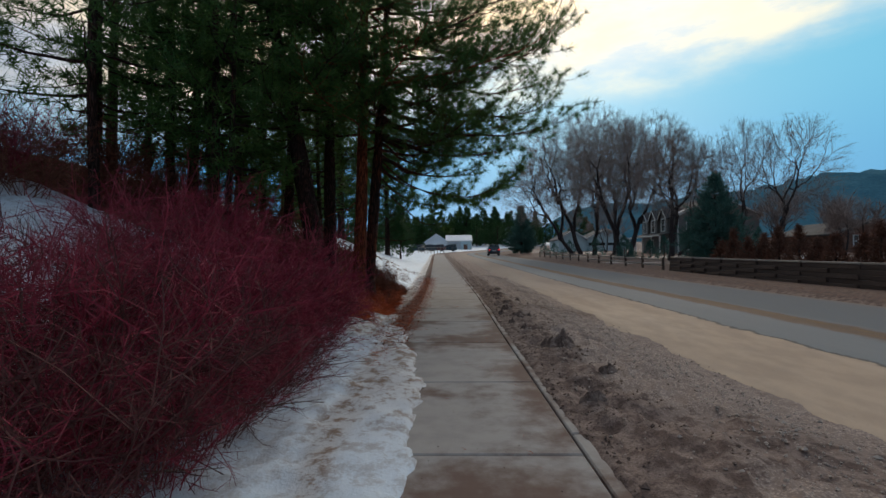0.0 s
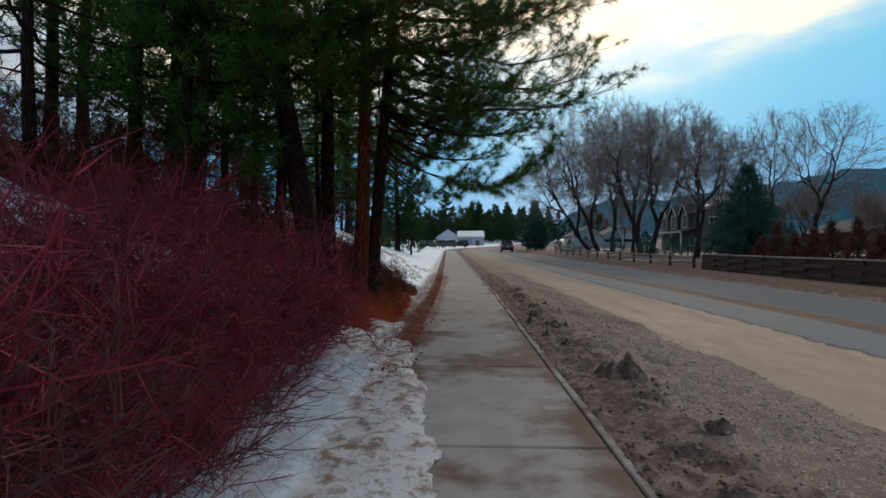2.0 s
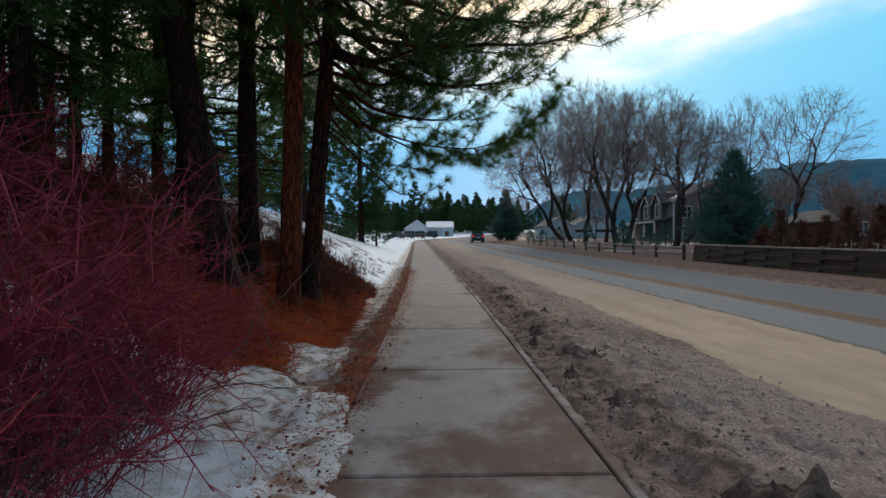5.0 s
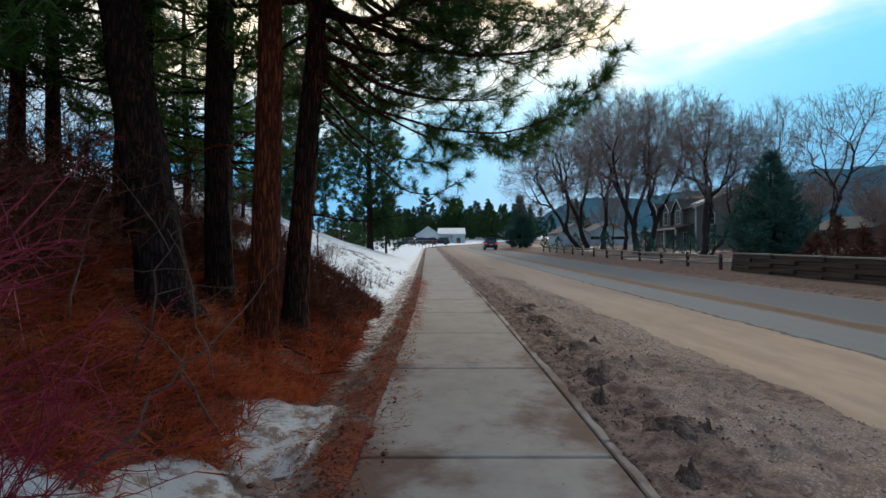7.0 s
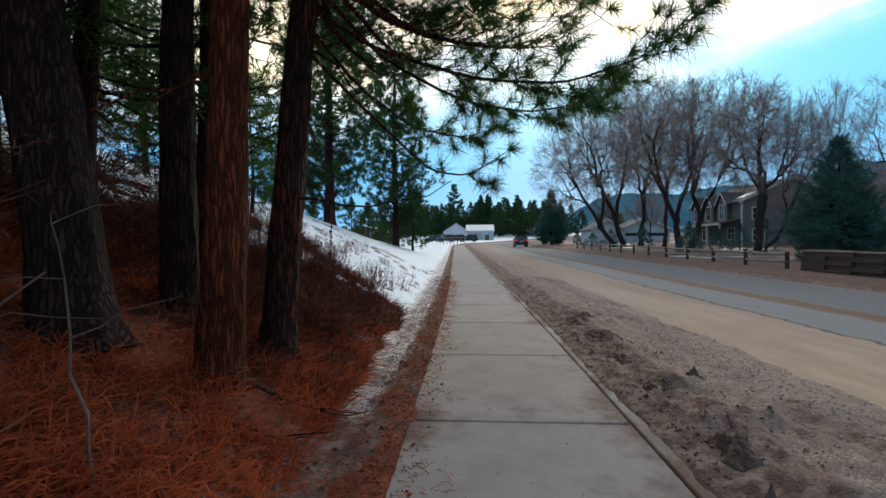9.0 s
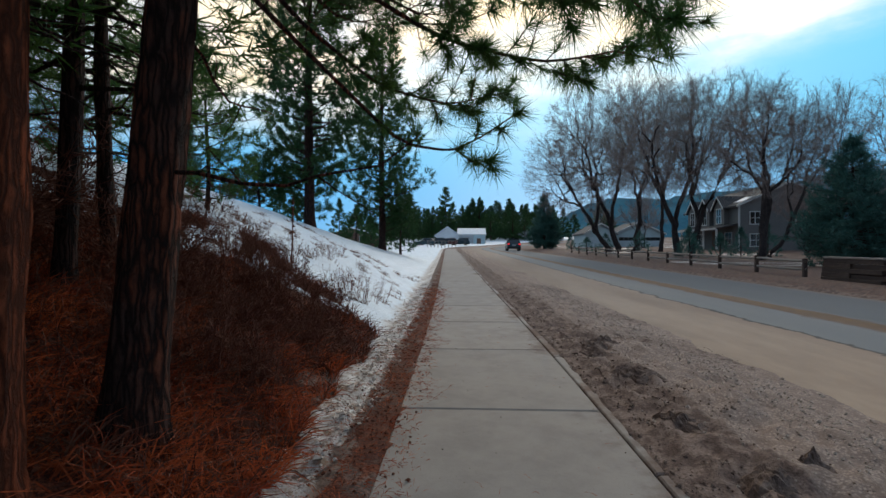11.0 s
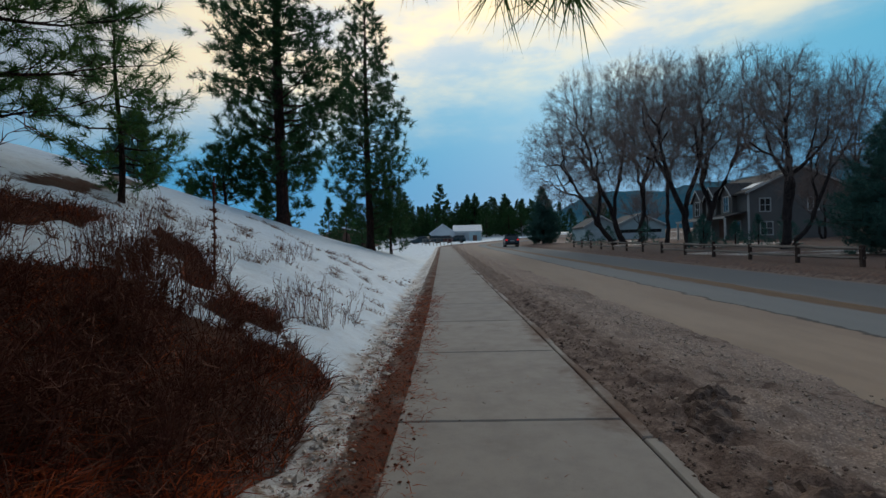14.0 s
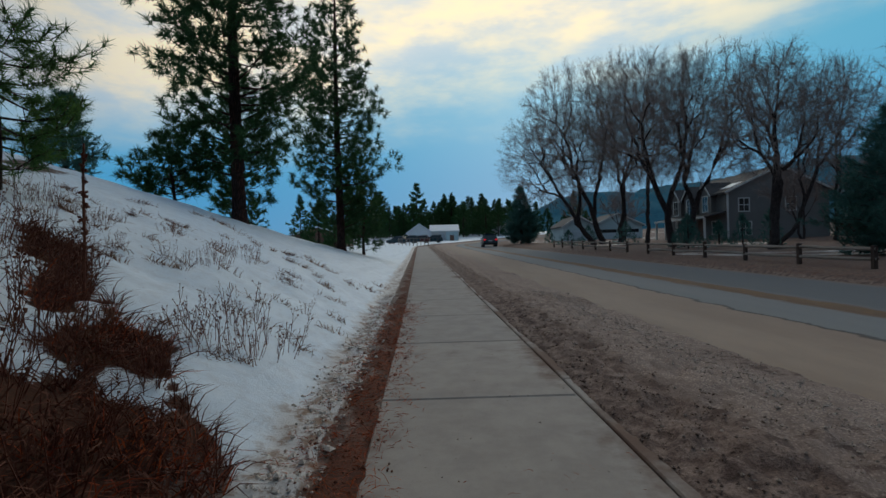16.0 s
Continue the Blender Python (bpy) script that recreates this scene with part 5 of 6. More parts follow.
stones(22000, area(1.0, 3.0, 1.5, 26, lambda x, y: rng.uniform(0, 1, len(x)) < np.exp(-((x - drift(y) - 2.35) / 0.36) ** 2) + 0.14), 0.0095, "gravel", M_STONE, "loose tan gravel along the road edge")
stones(8000, area(0.80, 1.8, 1.5, 24, lambda x, y: 0.9 - 0.8 * (x - drift(y)) + wave(x, y, 1.7, 3) + wave(x, y, 5.0, 6) * 0.7 + 0.75 > rng.uniform(0, 1, len(x))), 0.0095, "soil_crumbs", M_CLOD, "dark crumbs of frozen soil on the verge")
stones(260, area(-0.8, 0.75, 1.5, 20), 0.004, "footway_grit", M_CLOD, "fine grit and bark crumbs on the concrete")
stones(5200, area(-4.6, -1.35, 8.0, 14.5, lambda x, y: (wave(x, y, 2.9, 7) + 0.7 > rng.uniform(0, 1, len(x))) & bare_of_snow(x, y)), 0.013, "leaf_litter", M_LITTER, "curled brown leaves and bark flakes under the pines")
stones(4200, area(-1.3, -0.62, 6.5, 26, lambda x, y: rng.uniform(0, 1, len(x)) < 1.1 - np.abs(x - drift(y) + 0.98) * 3.2), 0.009, "bark_litter", M_LITTER, "rust-brown bark and leaf bits along the footway")
# crusted lumps of old snow along the footway's far edge
stones(3600, area(-1.6, -1.0, 12.5, 26, lambda x, y: rng.uniform(0, 1, len(x)) < 1.2 + 0.5 * wave(x, y, 2.1, 3) - np.abs(x - drift(y) + 1.27) * 5), 0.013, "snow_crust", M_CRUST, "broken crusts of dirty snow beside the footway")

# ---- timber wall, hedge and rail fence across the road ----
timber_wall = tagged(new("retaining_wall"), "low dark stacked-timber retaining wall along the yard", "wall", kind="structure")
planks = {half: Geo().box((-0.09, -half, -0.075), (0.09, half, 0.075), 0.015).mesh("timber", M_DARKWALL) for half in (1.19, 0.59)}
cap = Geo().box((-0.12, -1.19, -0.03), (0.12, 1.19, 0.03), 0.01).mesh("timber", M_WOODRAIL)
for row in range(6):
    ends = [5.2 + 2.4 * k for k in range(10)] if row % 2 == 0 or row == 5 else [5.2, 6.4] + [6.4 + 2.4 * k for k in range(1, 9)] + [26.8]
    for a, b in zip(ends, ends[1:]):
        y = (a + b) / 2
        ob = new("timber", cap if row == 5 else planks[1.19 if b - a > 2 else 0.59])
        ob.matrix_basis = pose(12.1 + float(drift(y)) + rng.uniform(-0.012, 0.012) + 0.02 * row, y, float(grade(y)) + (0.16 + 0.152 * row if row < 5 else 0.16 + 0.152 * 4 + 0.107), math.degrees(math.atan(0.012)), 0, rng.uniform(-0.3, 0.3))
        ob.parent = timber_wall
yard = Geo().box((12.25, 4, -0.3), (16.5, 27.3, 0.62))
yard.v[0][:, 2] += grade(yard.v[0][:, 1])
tagged(yard.part("yard_bed", M_GROUND), "raised brown garden bed behind the timber wall", "garden bed", kind="structure")


def cone_shrub(x, y, h, w, mat, label, name="hedge_shrub", group="hedge shrubs", category="shrub", base=None):
    z = gz(x, y) if base is None else base
    root = empty(name, x, y, z - 0.03)
    n = 110
    t = rng.uniform(0.02, 1, n)
    a = rng.uniform(0, 6.3, n)
    rr = w * (1 - t ** 1.6) * rng.uniform(0.55, 1.0, n)
    tips = np.stack([rr * np.cos(a), rr * np.sin(a), t * h], 1)
    ways = np.stack([np.cos(a) * 0.5, np.sin(a) * 0.5, np.ones(n)], 1)
    Geo().needles(tips, ways, 0.28, 14, 0.03, 0.7).part("foliage", mat, root)
    Geo().tube([(0, 0, 0), (0, 0, h * 0.5), (0, 0, h * 0.9)], [0.05, 0.035, 0.01], 6).part("stem", M_BARK, root)
    return tagged(root, label, category, group)


y = 8.0
while y < 24.3:
    cone_shrub(13.2 + float(drift(y)) + rng.uniform(-0.2, 0.2), y, rng.uniform(1.0, 1.7), rng.uniform(0.4, 0.6), M_HEDGE, "rusty brown winter-burnt conical hedge shrub", base=float(grade(y)) + 0.62)
    y += rng.uniform(0.75, 1.05)
for x, y, h, w in ((19.5, 46, 2.2, 0.9), (22.0, 47, 2.4, 1.0), (15.2, 65, 2.0, 1.3), (13.4, 66, 1.6, 1.3), (14.4, 79, 2.2, 0.8), (17.2, 60, 2.2, 1.4), (18.8, 47.5, 1.8, 0.9), (24.5, 40, 2.6, 1.1), (22.5, 37, 2.2, 1.1), (15.7, 45.6, 2.3, 1.2), (16.9, 48.5, 2.0, 1.1)):
    cone_shrub(x, y, h, w, M_SPRUCE, "dark evergreen yard shrub", "evergreen_shrub", "yard evergreens")

fence = tagged(empty("rail_fence", 11.6, 28.4, gz(11.6, 28.4)), "weathered grey split-rail fence along the verge", "fence")
fx, fy, fz = 11.6, 28.4, gz(11.6, 28.4)
step = 2.7
for k in range(13):
    y0 = 27.6 + step * k
    x0 = 12.1 + float(drift(y0))
    z0 = gz(x0, y0)
    Geo().box((x0 - 0.055 - fx, y0 - 0.055 - fy, z0 - 0.1 - fz), (x0 + 0.055 - fx, y0 + 0.055 - fy, z0 + 0.68 + rng.uniform(-0.05, 0.05) - fz), 0.02).part("post", M_DARKWALL, fence)
    if k < 12:
        y1 = y0 + step
        x1 = 12.1 + float(drift(y1))
        z1 = gz(x1, y1)
        for hgt in (0.28, 0.56):
            if k == 5 and hgt < 0.5:
                continue
            a, b = np.array((x0 - fx, y0 - fy, z0 + hgt - fz)), np.array((x1 - fx, y1 - fy, z1 + hgt + rng.uniform(-0.06, 0.04) - fz))
            pts = np.array([a + (b - a) * t for t in np.linspace(-0.03, 1.03, 6)]) + rng.normal(0, 0.008, (6, 3))
            Geo().tube(pts, [0.05, 0.06, 0.058, 0.062, 0.06, 0.05], 6).part("rail", M_WOODRAIL, fence)


# ---- houses ----
def window(parent, x, y, z, w, h, face):
    """A framed window on a wall that faces -x or -y, with its pane set back."""
    def slab_(u0, u1, v0, v1, d0, d1, name, mat):
        if face == "x":
            Geo().box((x + d0, y + u0, z + v0), (x + d1, y + u1, z + v1)).part(name, mat, parent)
        else:
            Geo().box((x + u0, y + d0, z + v0), (x + u1, y + d1, z + v1)).part(name, mat, parent)
    slab_(-w / 2, w / 2, 0, h, -0.02, 0.03, "pane", M_GLASS)
    for u0, u1, v0, v1 in ((-w / 2 - 0.1, -w / 2, -0.1, h + 0.1), (w / 2, w / 2 + 0.1, -0.1, h + 0.1), (-w / 2, w / 2, h, h + 0.1), (-w / 2, w / 2, -0.1, 0), (-0.025, 0.025, 0, h), (-w / 2, w / 2, h / 2 - 0.025, h / 2 + 0.025)):
        slab_(u0, u1, v0, v1, -0.06, 0.03, "window_frame", M_TRIM)


def grey_house():
    """Two-storey grey house: its porch front faces the road, its gable end the walker."""
    X0, Y0, W, D, EV, RG = 27.8, 61.5, 10.0, 11.5, 4.9, 7.2
    z = gz(X0, Y0) - 0.2
    h = empty("grey_house", X0, Y0, z)
    Geo().prism([(0, 0), (W, 0), (W, EV), (W / 2, RG), (0, EV)], "y", 0, D).part("wall", M_SIDING_GREY, h)
    for k in range(22):
        zz = 0.3 + 0.21 * k
        Geo().box((-0.018, 0.02, zz), (0.0, D - 0.02, zz + 0.19)).part("siding_board", M_SIDING_GREY, h)
    sl = math.atan2(RG - EV, W / 2)
    for sgn in (0, 1):
        a, b = ((-0.45, EV - 0.2), (W / 2, RG + 0.02)) if not sgn else ((W / 2, RG + 0.02), (W + 0.45, EV - 0.2))
        Geo().prism([a, b, (b[0], b[1] + 0.16), (a[0], a[1] + 0.16)], "y", -0.35, D + 0.35).part("roof", M_ROOF, h)
        Geo().prism([(a[0], a[1] - 0.03), (b[0], b[1] - 0.03), (b[0], b[1] + 0.19), (a[0], a[1] + 0.19)], "y", -0.40, -0.34).part("barge_board", M_TRIM, h)
    Geo().prism([(0.5, EV + 0.42), (1.7, EV + 0.96), (1.7, EV + 1.01), (0.5, EV + 0.47)], "y", 0.3, 2.0).part("snow_patch", M_SNOW, h)
    Geo().box((-0.06, -0.05, 0.1), (0.10, 0.05, EV)).part("corner_trim", M_TRIM, h)
    window(h, 1.6, -0.0, 3.0, 0.95, 1.2, "y")
    window(h, 1.7, -0.0, 0.7, 1.1, 1.2, "y")
    window(h, 6.2, -0.0, 3.0, 0.95, 1.2, "y")
    for yd in (3.0, 6.2, 9.2):
        Geo().prism([(yd - 1.05, 2.9), (yd + 1.05, 2.9), (yd + 1.05, 4.9), (yd, 6.0), (yd - 1.05, 4.9)], "x", -0.5, 2.2).part("gable_bay", M_SIDING_GREY, h)
        for a, b in (((yd - 1.3, 4.62), (yd, 6.02)), ((yd, 6.02), (yd + 1.3, 4.62))):
            Geo().prism([a, b, (b[0], b[1] + 0.14), (a[0], a[1] + 0.14)], "x", -0.75, 2.2).part("bay_roof", M_ROOF, h)
            Geo().prism([(a[0], a[1] - 0.05), (b[0], b[1] - 0.05), (b[0], b[1] + 0.15), (a[0], a[1] + 0.15)], "x", -0.80, -0.74).part("barge_board", M_TRIM, h)
        window(h, -0.5, yd, 3.2, 0.9, 1.5, "x")
    Geo().prism([(-2.2, 2.45), (0.0, 2.95), (0.0, 3.07), (-2.2, 2.57)], "y", 0.2, D - 0.4).part("porch_roof", M_ROOF, h)
    Geo().prism([(-2.26, 2.40), (-2.19, 2.40), (-2.19, 2.60), (-2.26, 2.60)], "y", 0.2, D - 0.4).part("porch_fascia", M_TRIM, h)
    Geo().box((-2.2, 0.2, 0), (0, D - 0.4, 0.35)).part("porch_floor", M_WOODRAIL, h)
    for yp in (0.4, 3.2, 6.0, 8.6, 10.9):
        Geo().box((-2.15, yp - 0.08, 0.35), (-1.99, yp + 0.08, 2.45), 0.02).part("porch_post", M_TRIM, h)
    Geo().box((-0.05, 4.4, 0.35), (0.02, 5.4, 2.4), 0.01).part("door", M_BROWN, h)
    window(h, 0.0, 2.0, 0.9, 1.3, 1.2, "x")
    window(h, 0.0, 8.0, 0.9, 1.3, 1.2, "x")
    return tagged(h, "two-storey grey-sided house with porch and white-trimmed gables", "house", "houses")


grey_house()


def garage_house():
    X0, Y0 = 19.6, 92.0
    z = gz(X0, Y0) - 0.6
    h = empty("garage_house", X0, Y0, z)
    for k, (a, w, peak, yb) in enumerate(((0.0, 5.0, 4.4, 0.0), (5.0, 8.0, 4.7, 0.8))):
        Geo().prism([(a, 0), (a + w, 0), (a + w, 2.9), (a + w / 2, peak), (a, 2.9)], "y", yb, 9.0).part("wall", M_STUCCO_TEAL, h)
        for p, q in (((a - 0.35, 2.72), (a + w / 2, peak + 0.05)), ((a + w / 2, peak + 0.05), (a + w + 0.35, 2.72))):
            Geo().prism([p, q, (q[0], q[1] + 0.16), (p[0], p[1] + 0.16)], "y", yb - 0.4, 9.3).part("roof", M_ROOF, h)
            Geo().prism([(p[0], p[1] - 0.06), (q[0], q[1] - 0.06), (q[0], q[1] + 0.18), (p[0], p[1] + 0.18)], "y", yb - 0.46, yb - 0.39).part("barge_board", M_TRIM, h)
        Geo().prism([(a + w / 2 + 0.2, peak + 0.13), (a + w - 0.2, 3.12), (a + w - 0.2, 3.2), (a + w / 2 + 0.2, peak + 0.21)], "y", yb + 0.2, 6).part("snow_patch", M_SNOW, h)
        for d in range(1 + k):
            dx = a + 0.7 + d * 3.6
            door = empty("garage_door", dx, yb - 0.03, 0.05)
            door.parent = h
            for r in range(4):
                for c in range(4):
                    Geo().box((c * 0.78, -0.03, r * 0.56), (c * 0.78 + 0.74, 0.03, r * 0.56 + 0.53)).part("panel", M_GLASS if r == 3 and k else M_GARAGE, door)
    return tagged(h, "pale teal house with white garage doors and two gables", "house", "houses")


garage_house()


def white_house():
    X0, Y0 = -8.0, 139.0
    z = gz(0, 128) - 1.0
    h = empty("white_house", X0, Y0, z)
    h.scale = (1.2, 1.2, 1.35)
    Geo().prism([(0, 0), (5.0, 0), (5.0, 2.7), (2.5, 4.2), (0, 2.7)], "y", 0, 10).part("wall", M_SIDING_WHITE, h)
    Geo().box((5.0, 0.8, 0), (9.4, 9, 2.8)).part("wall", M_SIDING_WHITE, h)
    Geo().box((8.2, -0.6, 0), (10.6, 9, 2.7)).part("wall", M_STUCCO_TEAL, h)
    Geo().box((8.9, -0.66, 0.1), (9.8, -0.58, 2.1)).part("door", M_BROWN, h)
    for a, b in (((-0.4, 2.5), (2.5, 4.25)), ((2.5, 4.25), (5.4, 2.5))):
        Geo().prism([a, b, (b[0], b[1] + 0.2), (a[0], a[1] + 0.2)], "y", -0.4, 10.3).part("roof", M_SNOW, h)
    Geo().prism([(0.0, 2.75), (5.0, 4.1), (10, 2.75), (10, 2.95), (5, 4.3), (0, 2.95)], "x", 4.6, 11.0).part("roof", M_SNOW, h)
    Geo().box((4.9, -0.45, 2.62), (11.0, -0.3, 2.85)).part("fascia", M_TRIM, h)
    for xw in (1.2, 3.6):
        window(h, xw, 0.0, 1.0, 0.9, 1.2, "y")
    window(h, 6.4, 0.8, 1.1, 1.4, 1.1, "y")
    for xp in (5.3, 8.0, 10.7):
        Geo().box((xp - 0.1, -0.4, 0), (xp + 0.1, -0.2, 2.7), 0.02).part("porch_post", M_TRIM, h)
    return tagged(h, "white single-storey house with snow on its roof", "house", "houses")


white_house()


def small_house(x, y, w, d, e, rg, wall, roof, label, turn=0):
    z = gz(x, y) - 0.4
    h = empty("house", x, y, z)
    h.rotation_euler = (0, 0, radians(turn))
    Geo().prism([(0, 0), (w, 0), (w, e), (w / 2, rg), (0, e)], "y", 0, d).part("wall", wall, h)
    for a, b in (((-0.4, e - 0.2), (w / 2, rg)), ((w / 2, rg), (w + 0.4, e - 0.2))):
        Geo().prism([a, b, (b[0], b[1] + 0.2), (a[0], a[1] + 0.2)], "y", -0.4, d + 0.4).part("roof", roof, h)
    window(h, w * 0.3, 0, 1.0, 1.0, 1.2, "y")
    window(h, w * 0.7, 0, 1.0, 1.0, 1.2, "y")
    return tagged(h, label, "house", "houses")


small_house(41.0, 54, 9, 10, 2.4, 3.8, M_BROWN, M_ROOF, "low grey house half hidden behind trees")
small_house(17, 168, 9, 8, 2.7, 4.2, M_SIDING_WHITE, M_SNOW, "far white house under snow up the road")
small_house(-24, 92, 9, 7, 2.4, 3.6, M_BROWN, M_SNOW, "low house with snowy roof beyond the bank")


# ---- vehicles ----
def car(x, y, turn, paint, label, lamps=True, length=4.4, wide=1.8, tall=1.62):
    """A small estate car or SUV, its tail at -y."""
    z = gz(x, y) if not 2.8 < x - float(drift(y)) < 10.3 else float(road_height(x, y)[0])
    root = empty("car", x, y, z)
    root.rotation_euler = (0, 0, radians(turn))
    half, w = length / 2, wide / 2
    prof = [(-half, 0.45), (-half + 0.03, 0.80), (-half + 0.12, 1.0), (half - 1.25, 1.0), (half - 0.35, 0.88), (half - 0.05, 0.72), (half, 0.42), (half - 0.15, 0.26), (-half + 0.15, 0.28)]
    g = Geo()
    rows = []
    for xx, k in ((-w, 0.90), (-w * 0.93, 1.0), (w * 0.93, 1.0), (w, 0.90)):
        rows.append([(xx, a, 0.62 + (b - 0.62) * k) for a, b in prof])
    n = len(prof)
    g.add([p for r in rows for p in r], [(r * n + k, r * n + (k + 1) % n, (r + 1) * n + (k + 1) % n, (r + 1) * n + k) for r in range(3) for k in range(n)])
    g.f.extend([list(range(n)), list(range(3 * n, 4 * n))[::-1]])
    g.part("body", paint, root)
    lo = [(-half + 0.14, 1.0), (half - 1.3, 1.0)]
    hi = [(-half + 0.55, tall - 0.06), (half - 2.05, tall - 0.06)]
    cab = [(-w * 0.92, lo[0][0], 1.0), (w * 0.92, lo[0][0], 1.0), (w * 0.92, lo[1][0], 1.0), (-w * 0.92, lo[1][0], 1.0), (-w * 0.74, hi[0][0], tall - 0.06), (w * 0.74, hi[0][0], tall - 0.06), (w * 0.74, hi[1][0], tall - 0.06), (-w * 0.74, hi[1][0], tall - 0.06)]
    Geo().add(cab, [(0, 1, 5, 4), (1, 2, 6, 5), (2, 3, 7, 6), (3, 0, 4, 7)]).part("window", M_GLASS, root)
    Geo().box((-w * 0.77, hi[0][0] - 0.12, tall - 0.07), (w * 0.77, hi[1][0] + 0.1, tall), 0.03).part("roof", paint, root)
    for sx in (-1, 1):
        for a, b in ((0, 4), (3, 7)) if sx < 0 else ((1, 5), (2, 6)):
            Geo().tube([cab[a], cab[b]], [0.05, 0.045], 5).part("pillar", paint, root)
        mid = [np.array(cab[a]) * 0.45 + np.array(cab[b]) * 0.55 for a, b in (((0, 3), (4, 7)) if sx < 0 else ((1, 2), (5, 6)))]
        Geo().tube(mid, [0.04, 0.04], 5).part("pillar", paint, root)
        Geo().tube([(sx * w * 0.7, hi[0][0] + 0.1, tall + 0.04), (sx * w * 0.7, hi[1][0] - 0.1, tall + 0.04)], [0.018, 0.018], 5).part("roof_rail", M_METAL, root)
        Geo().box((sx * w * 0.80 - 0.13, -half - 0.02, 0.80), (sx * w * 0.80 + 0.13, -half + 0.10, 0.98), 0.02).part("tail_lamp", M_TAIL if lamps else M_PAINT_RED, root)
        Geo().box((sx * w * 0.75 - 0.16, half - 0.22, 0.66), (sx * w * 0.75 + 0.16, half - 0.03, 0.80), 0.02).part("head_lamp", M_LAMP, root)
        Geo().box((sx * w * 1.06 - 0.08, half - 1.55, 1.0), (sx * w * 1.06 + 0.08, half - 1.42, 1.13), 0.02).part("mirror", paint, root)
        for yy in (-half + 0.85, half - 0.88):
            wheel = empty("wheel", sx * (w - 0.10), yy, 0.33)
            wheel.parent = root
            Geo().tube([(-0.11, 0, 0), (-0.10, 0, 0), (0.10, 0, 0), (0.11, 0, 0)], [0.29, 0.33, 0.33, 0.29], 20).part("tyre", M_RUBBER, wheel)
            Geo().tube([(-0.115, 0, 0), (0.115, 0, 0)], [0.20, 0.20], 12).part("rim", M_RIM, wheel)
    Geo().box((-0.26, -half - 0.015, 0.70), (0.26, -half + 0.02, 0.82)).part("plate", M_TRIM, root)
    Geo().box((-w * 0.95, -half - 0.04, 0.34), (w * 0.95, -half + 0.1, 0.52), 0.03).part("bumper", M_RUBBER, root)
    return tagged(root, label, "car", "vehicles")


car(8.55 + float(drift(78)), 78, -1, M_PAINT_TEAL, "dark teal estate car driving away with lit tail lamps")
for i, (x, y) in enumerate(((-9.0, 118), (-6.6, 119), (-4.3, 120), (-1.6, 122))):
    car(x, y, (70, 100, 80, 95)[i], (M_PAINT_TEAL, M_PAINT_TEAL, M_PAINT_RED, M_PAINT_TEAL)[i], "dark parked car in the snowy drive", False)

pickets = tagged(empty("yard_fence", -7.0, 96, gz(-7.0, 96)), "pale wire and post yard fence in snow", "fence")
for k in range(9):
    x = 0.62 * k
    Geo().box((x - 0.05, -0.05, -0.2), (x + 0.05, 0.05, 1.15), 0.01).part("post", M_WOODRAIL, pickets)
for hgt in (0.45, 1.0):
    Geo().box((0, -0.02, hgt), (5.0, 0.02, hgt + 0.08)).part("rail", M_WOODRAIL, pickets)

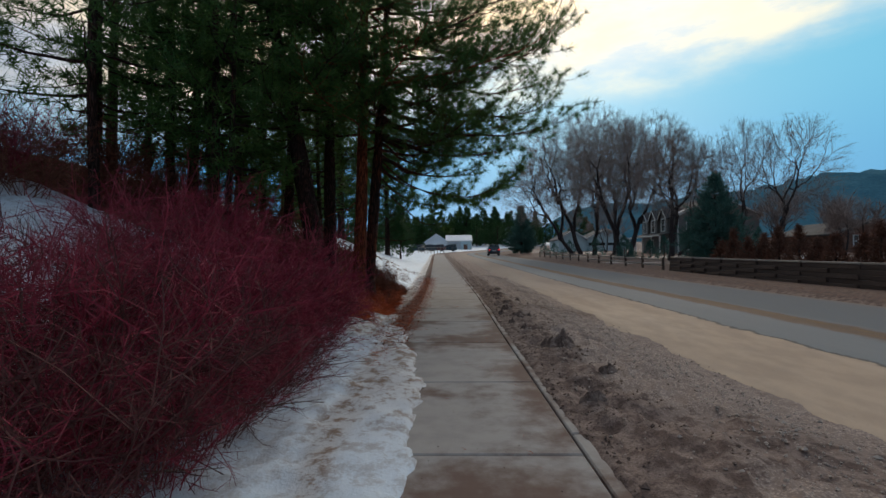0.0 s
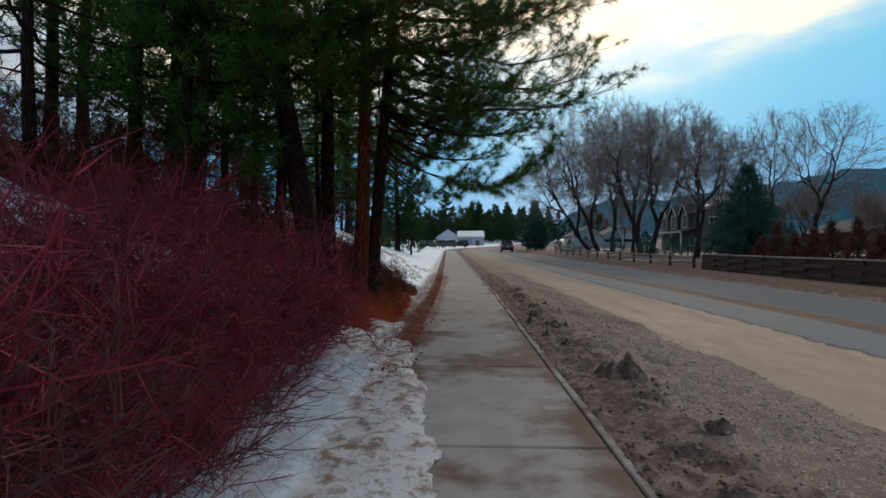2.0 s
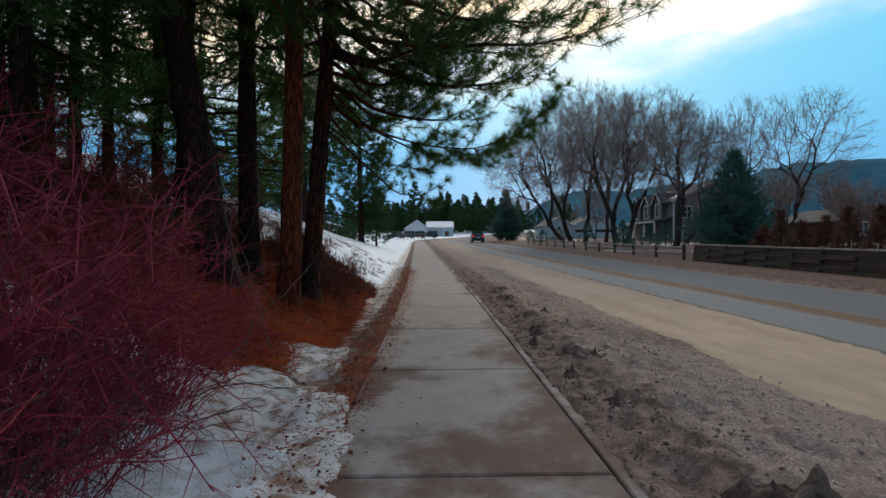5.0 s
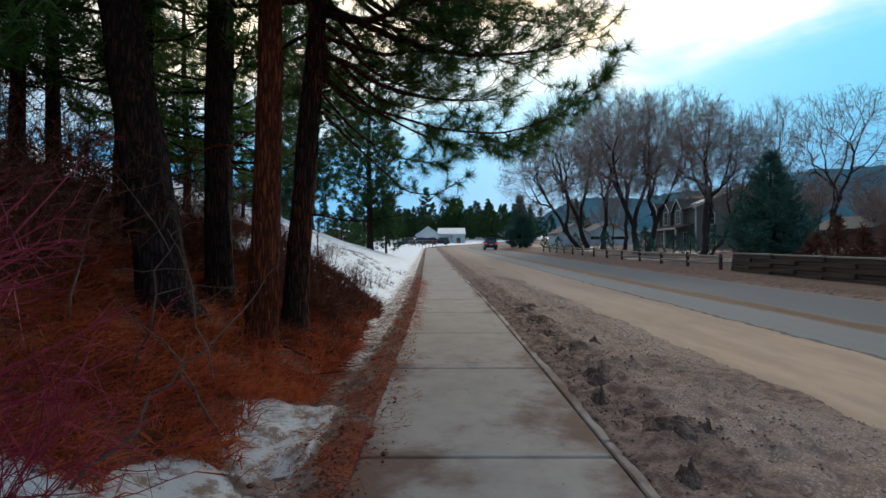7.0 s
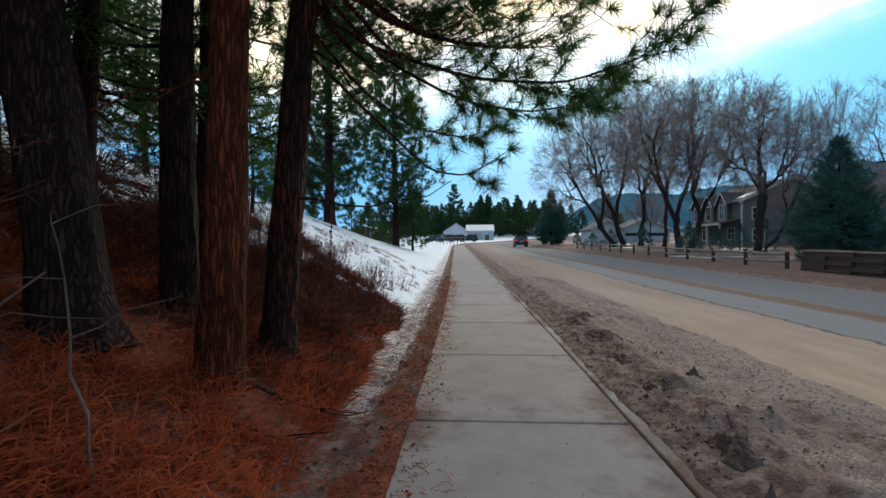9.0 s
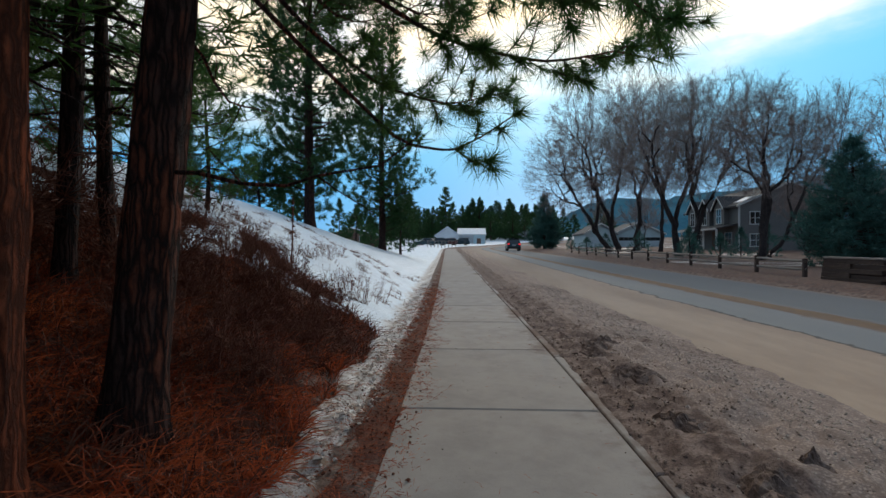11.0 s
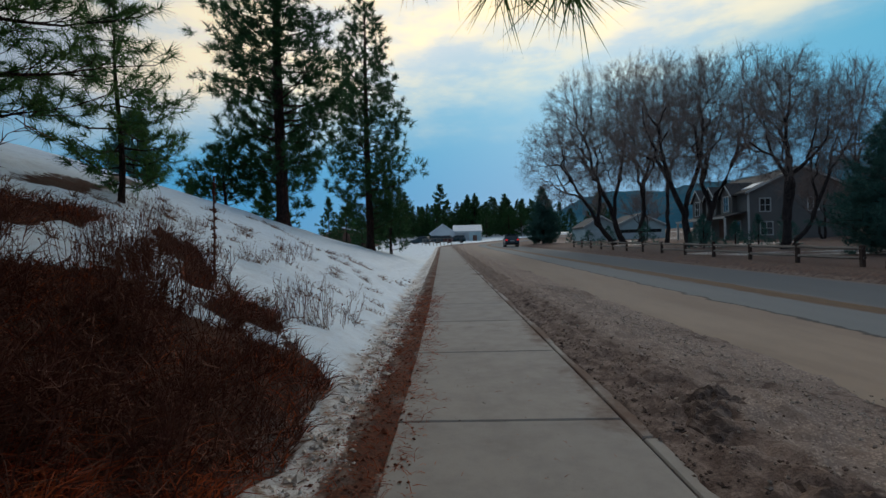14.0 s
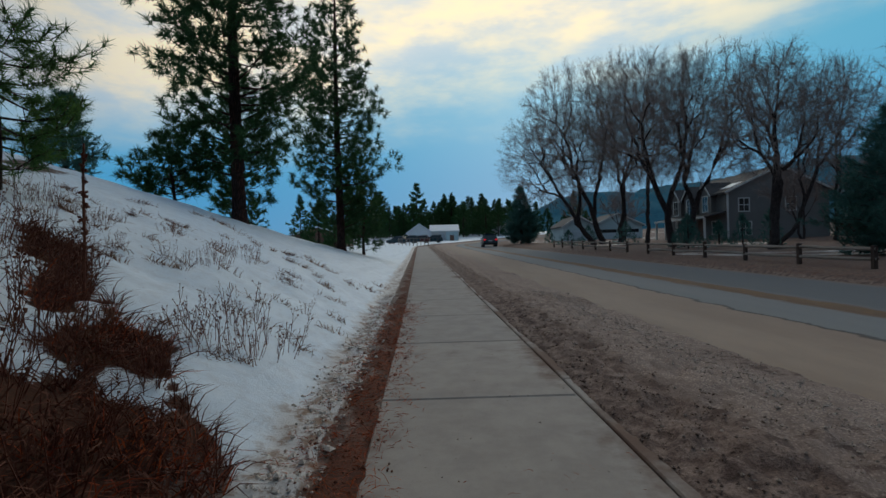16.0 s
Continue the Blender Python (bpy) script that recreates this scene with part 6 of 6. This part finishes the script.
# ---- far woods and hills ----
far = dict(tuft=0.85, blades=7, width=0.28, twigs=1.2, sides=6, leaf=M_NEEDLE_FAR, bark=M_BARK, crown=0.06, spread=0.7, group="far pines", name="far_pine", sag=0.2, lift=0.2, fine_wood=False)
masters = [pine(-20.0, 172.0, 15.0, 0.25, "distant dark conifer beyond the houses", reach=5.0, boughs=46, shape=1.0, **far), pine(-7.0, 176.0, 18.0, 0.28, "distant dark conifer beyond the houses", reach=5.4, boughs=52, shape=1.0, **far), pine(2.0, 180.0, 13.0, 0.25, "distant dark conifer beyond the houses", reach=5.2, boughs=46, shape=0.85, **far)]
spots = [(-32 + 1.55 * i + rng.uniform(-1, 1), 165 + rng.uniform(0, 26), rng.uniform(0.5, 0.85) * (0.75 + 0.35 * math.exp(-((i - 27) / 9) ** 2))) for i in range(42)] + [(-30 + 1.9 * i, 195 + rng.uniform(0, 12), rng.uniform(0.65, 0.9)) for i in range(34)]
spots += [(26 + 3.2 * i, 178 + rng.uniform(-8, 14), rng.uniform(0.5, 0.8)) for i in range(9)]
spots += [(-16, 70, 0.35), (-13, 66, 0.42), (-18.5, 62, 0.4), (-22, 66, 0.45), (-10.5, 62, 0.3), (-26, 58, 0.45), (-14.5, 92, 0.5), (-20, 98, 0.6)]
scatter(masters, spots, 0.1)


def ridge(name, x0, x1, y, top, mat, label, depth=160):
    """A wooded ridge with an uneven skyline."""
    xs = np.linspace(x0, x1, 160)
    ts = np.linspace(0, 1, 14)
    X, T = np.meshgrid(xs, ts)
    crest = top(xs)
    Z = crest[None, :] * np.sin(T * math.pi / 2) + 2.0 * wave(X, T * 200, 0.05, 3) * T - 5
    Z[-1] += rng.uniform(0, 1, len(xs)) * 0.05 * crest
    Y = y + T * depth + 8 * wave(X, T * 60, 0.03, 1)
    v = np.stack([X, Y, Z], 2).reshape(-1, 3)
    i, j = np.meshgrid(np.arange(159), np.arange(13))
    k = (j * 160 + i).ravel()
    return tagged(Geo().add(v, np.stack([k, k + 1, k + 161, k + 160], 1)).part(name, mat, smooth=True), label, "hill", kind="structure")


# the far ridge gets its haze from its blue material colour
ridge("backdrop_far", -900, 1500, 900, lambda x: 25 + 120 * ramp(x, 60, 420) + 90 * ramp(x, 420, 1250) + 10 * wave(x, x, 0.012, 2), M_HILL, "wooded mountainside beyond the valley, distance haze painted in as blue", 500)
ridge("backdrop_near", -120, 420, 230, lambda x: 5 + 5 * ramp(x, 30, 120) + 10 * ramp(x, 120, 300) + 1.5 * wave(x, x, 0.05, 5), M_HILL2, "brown wooded hillside behind the houses", 120)
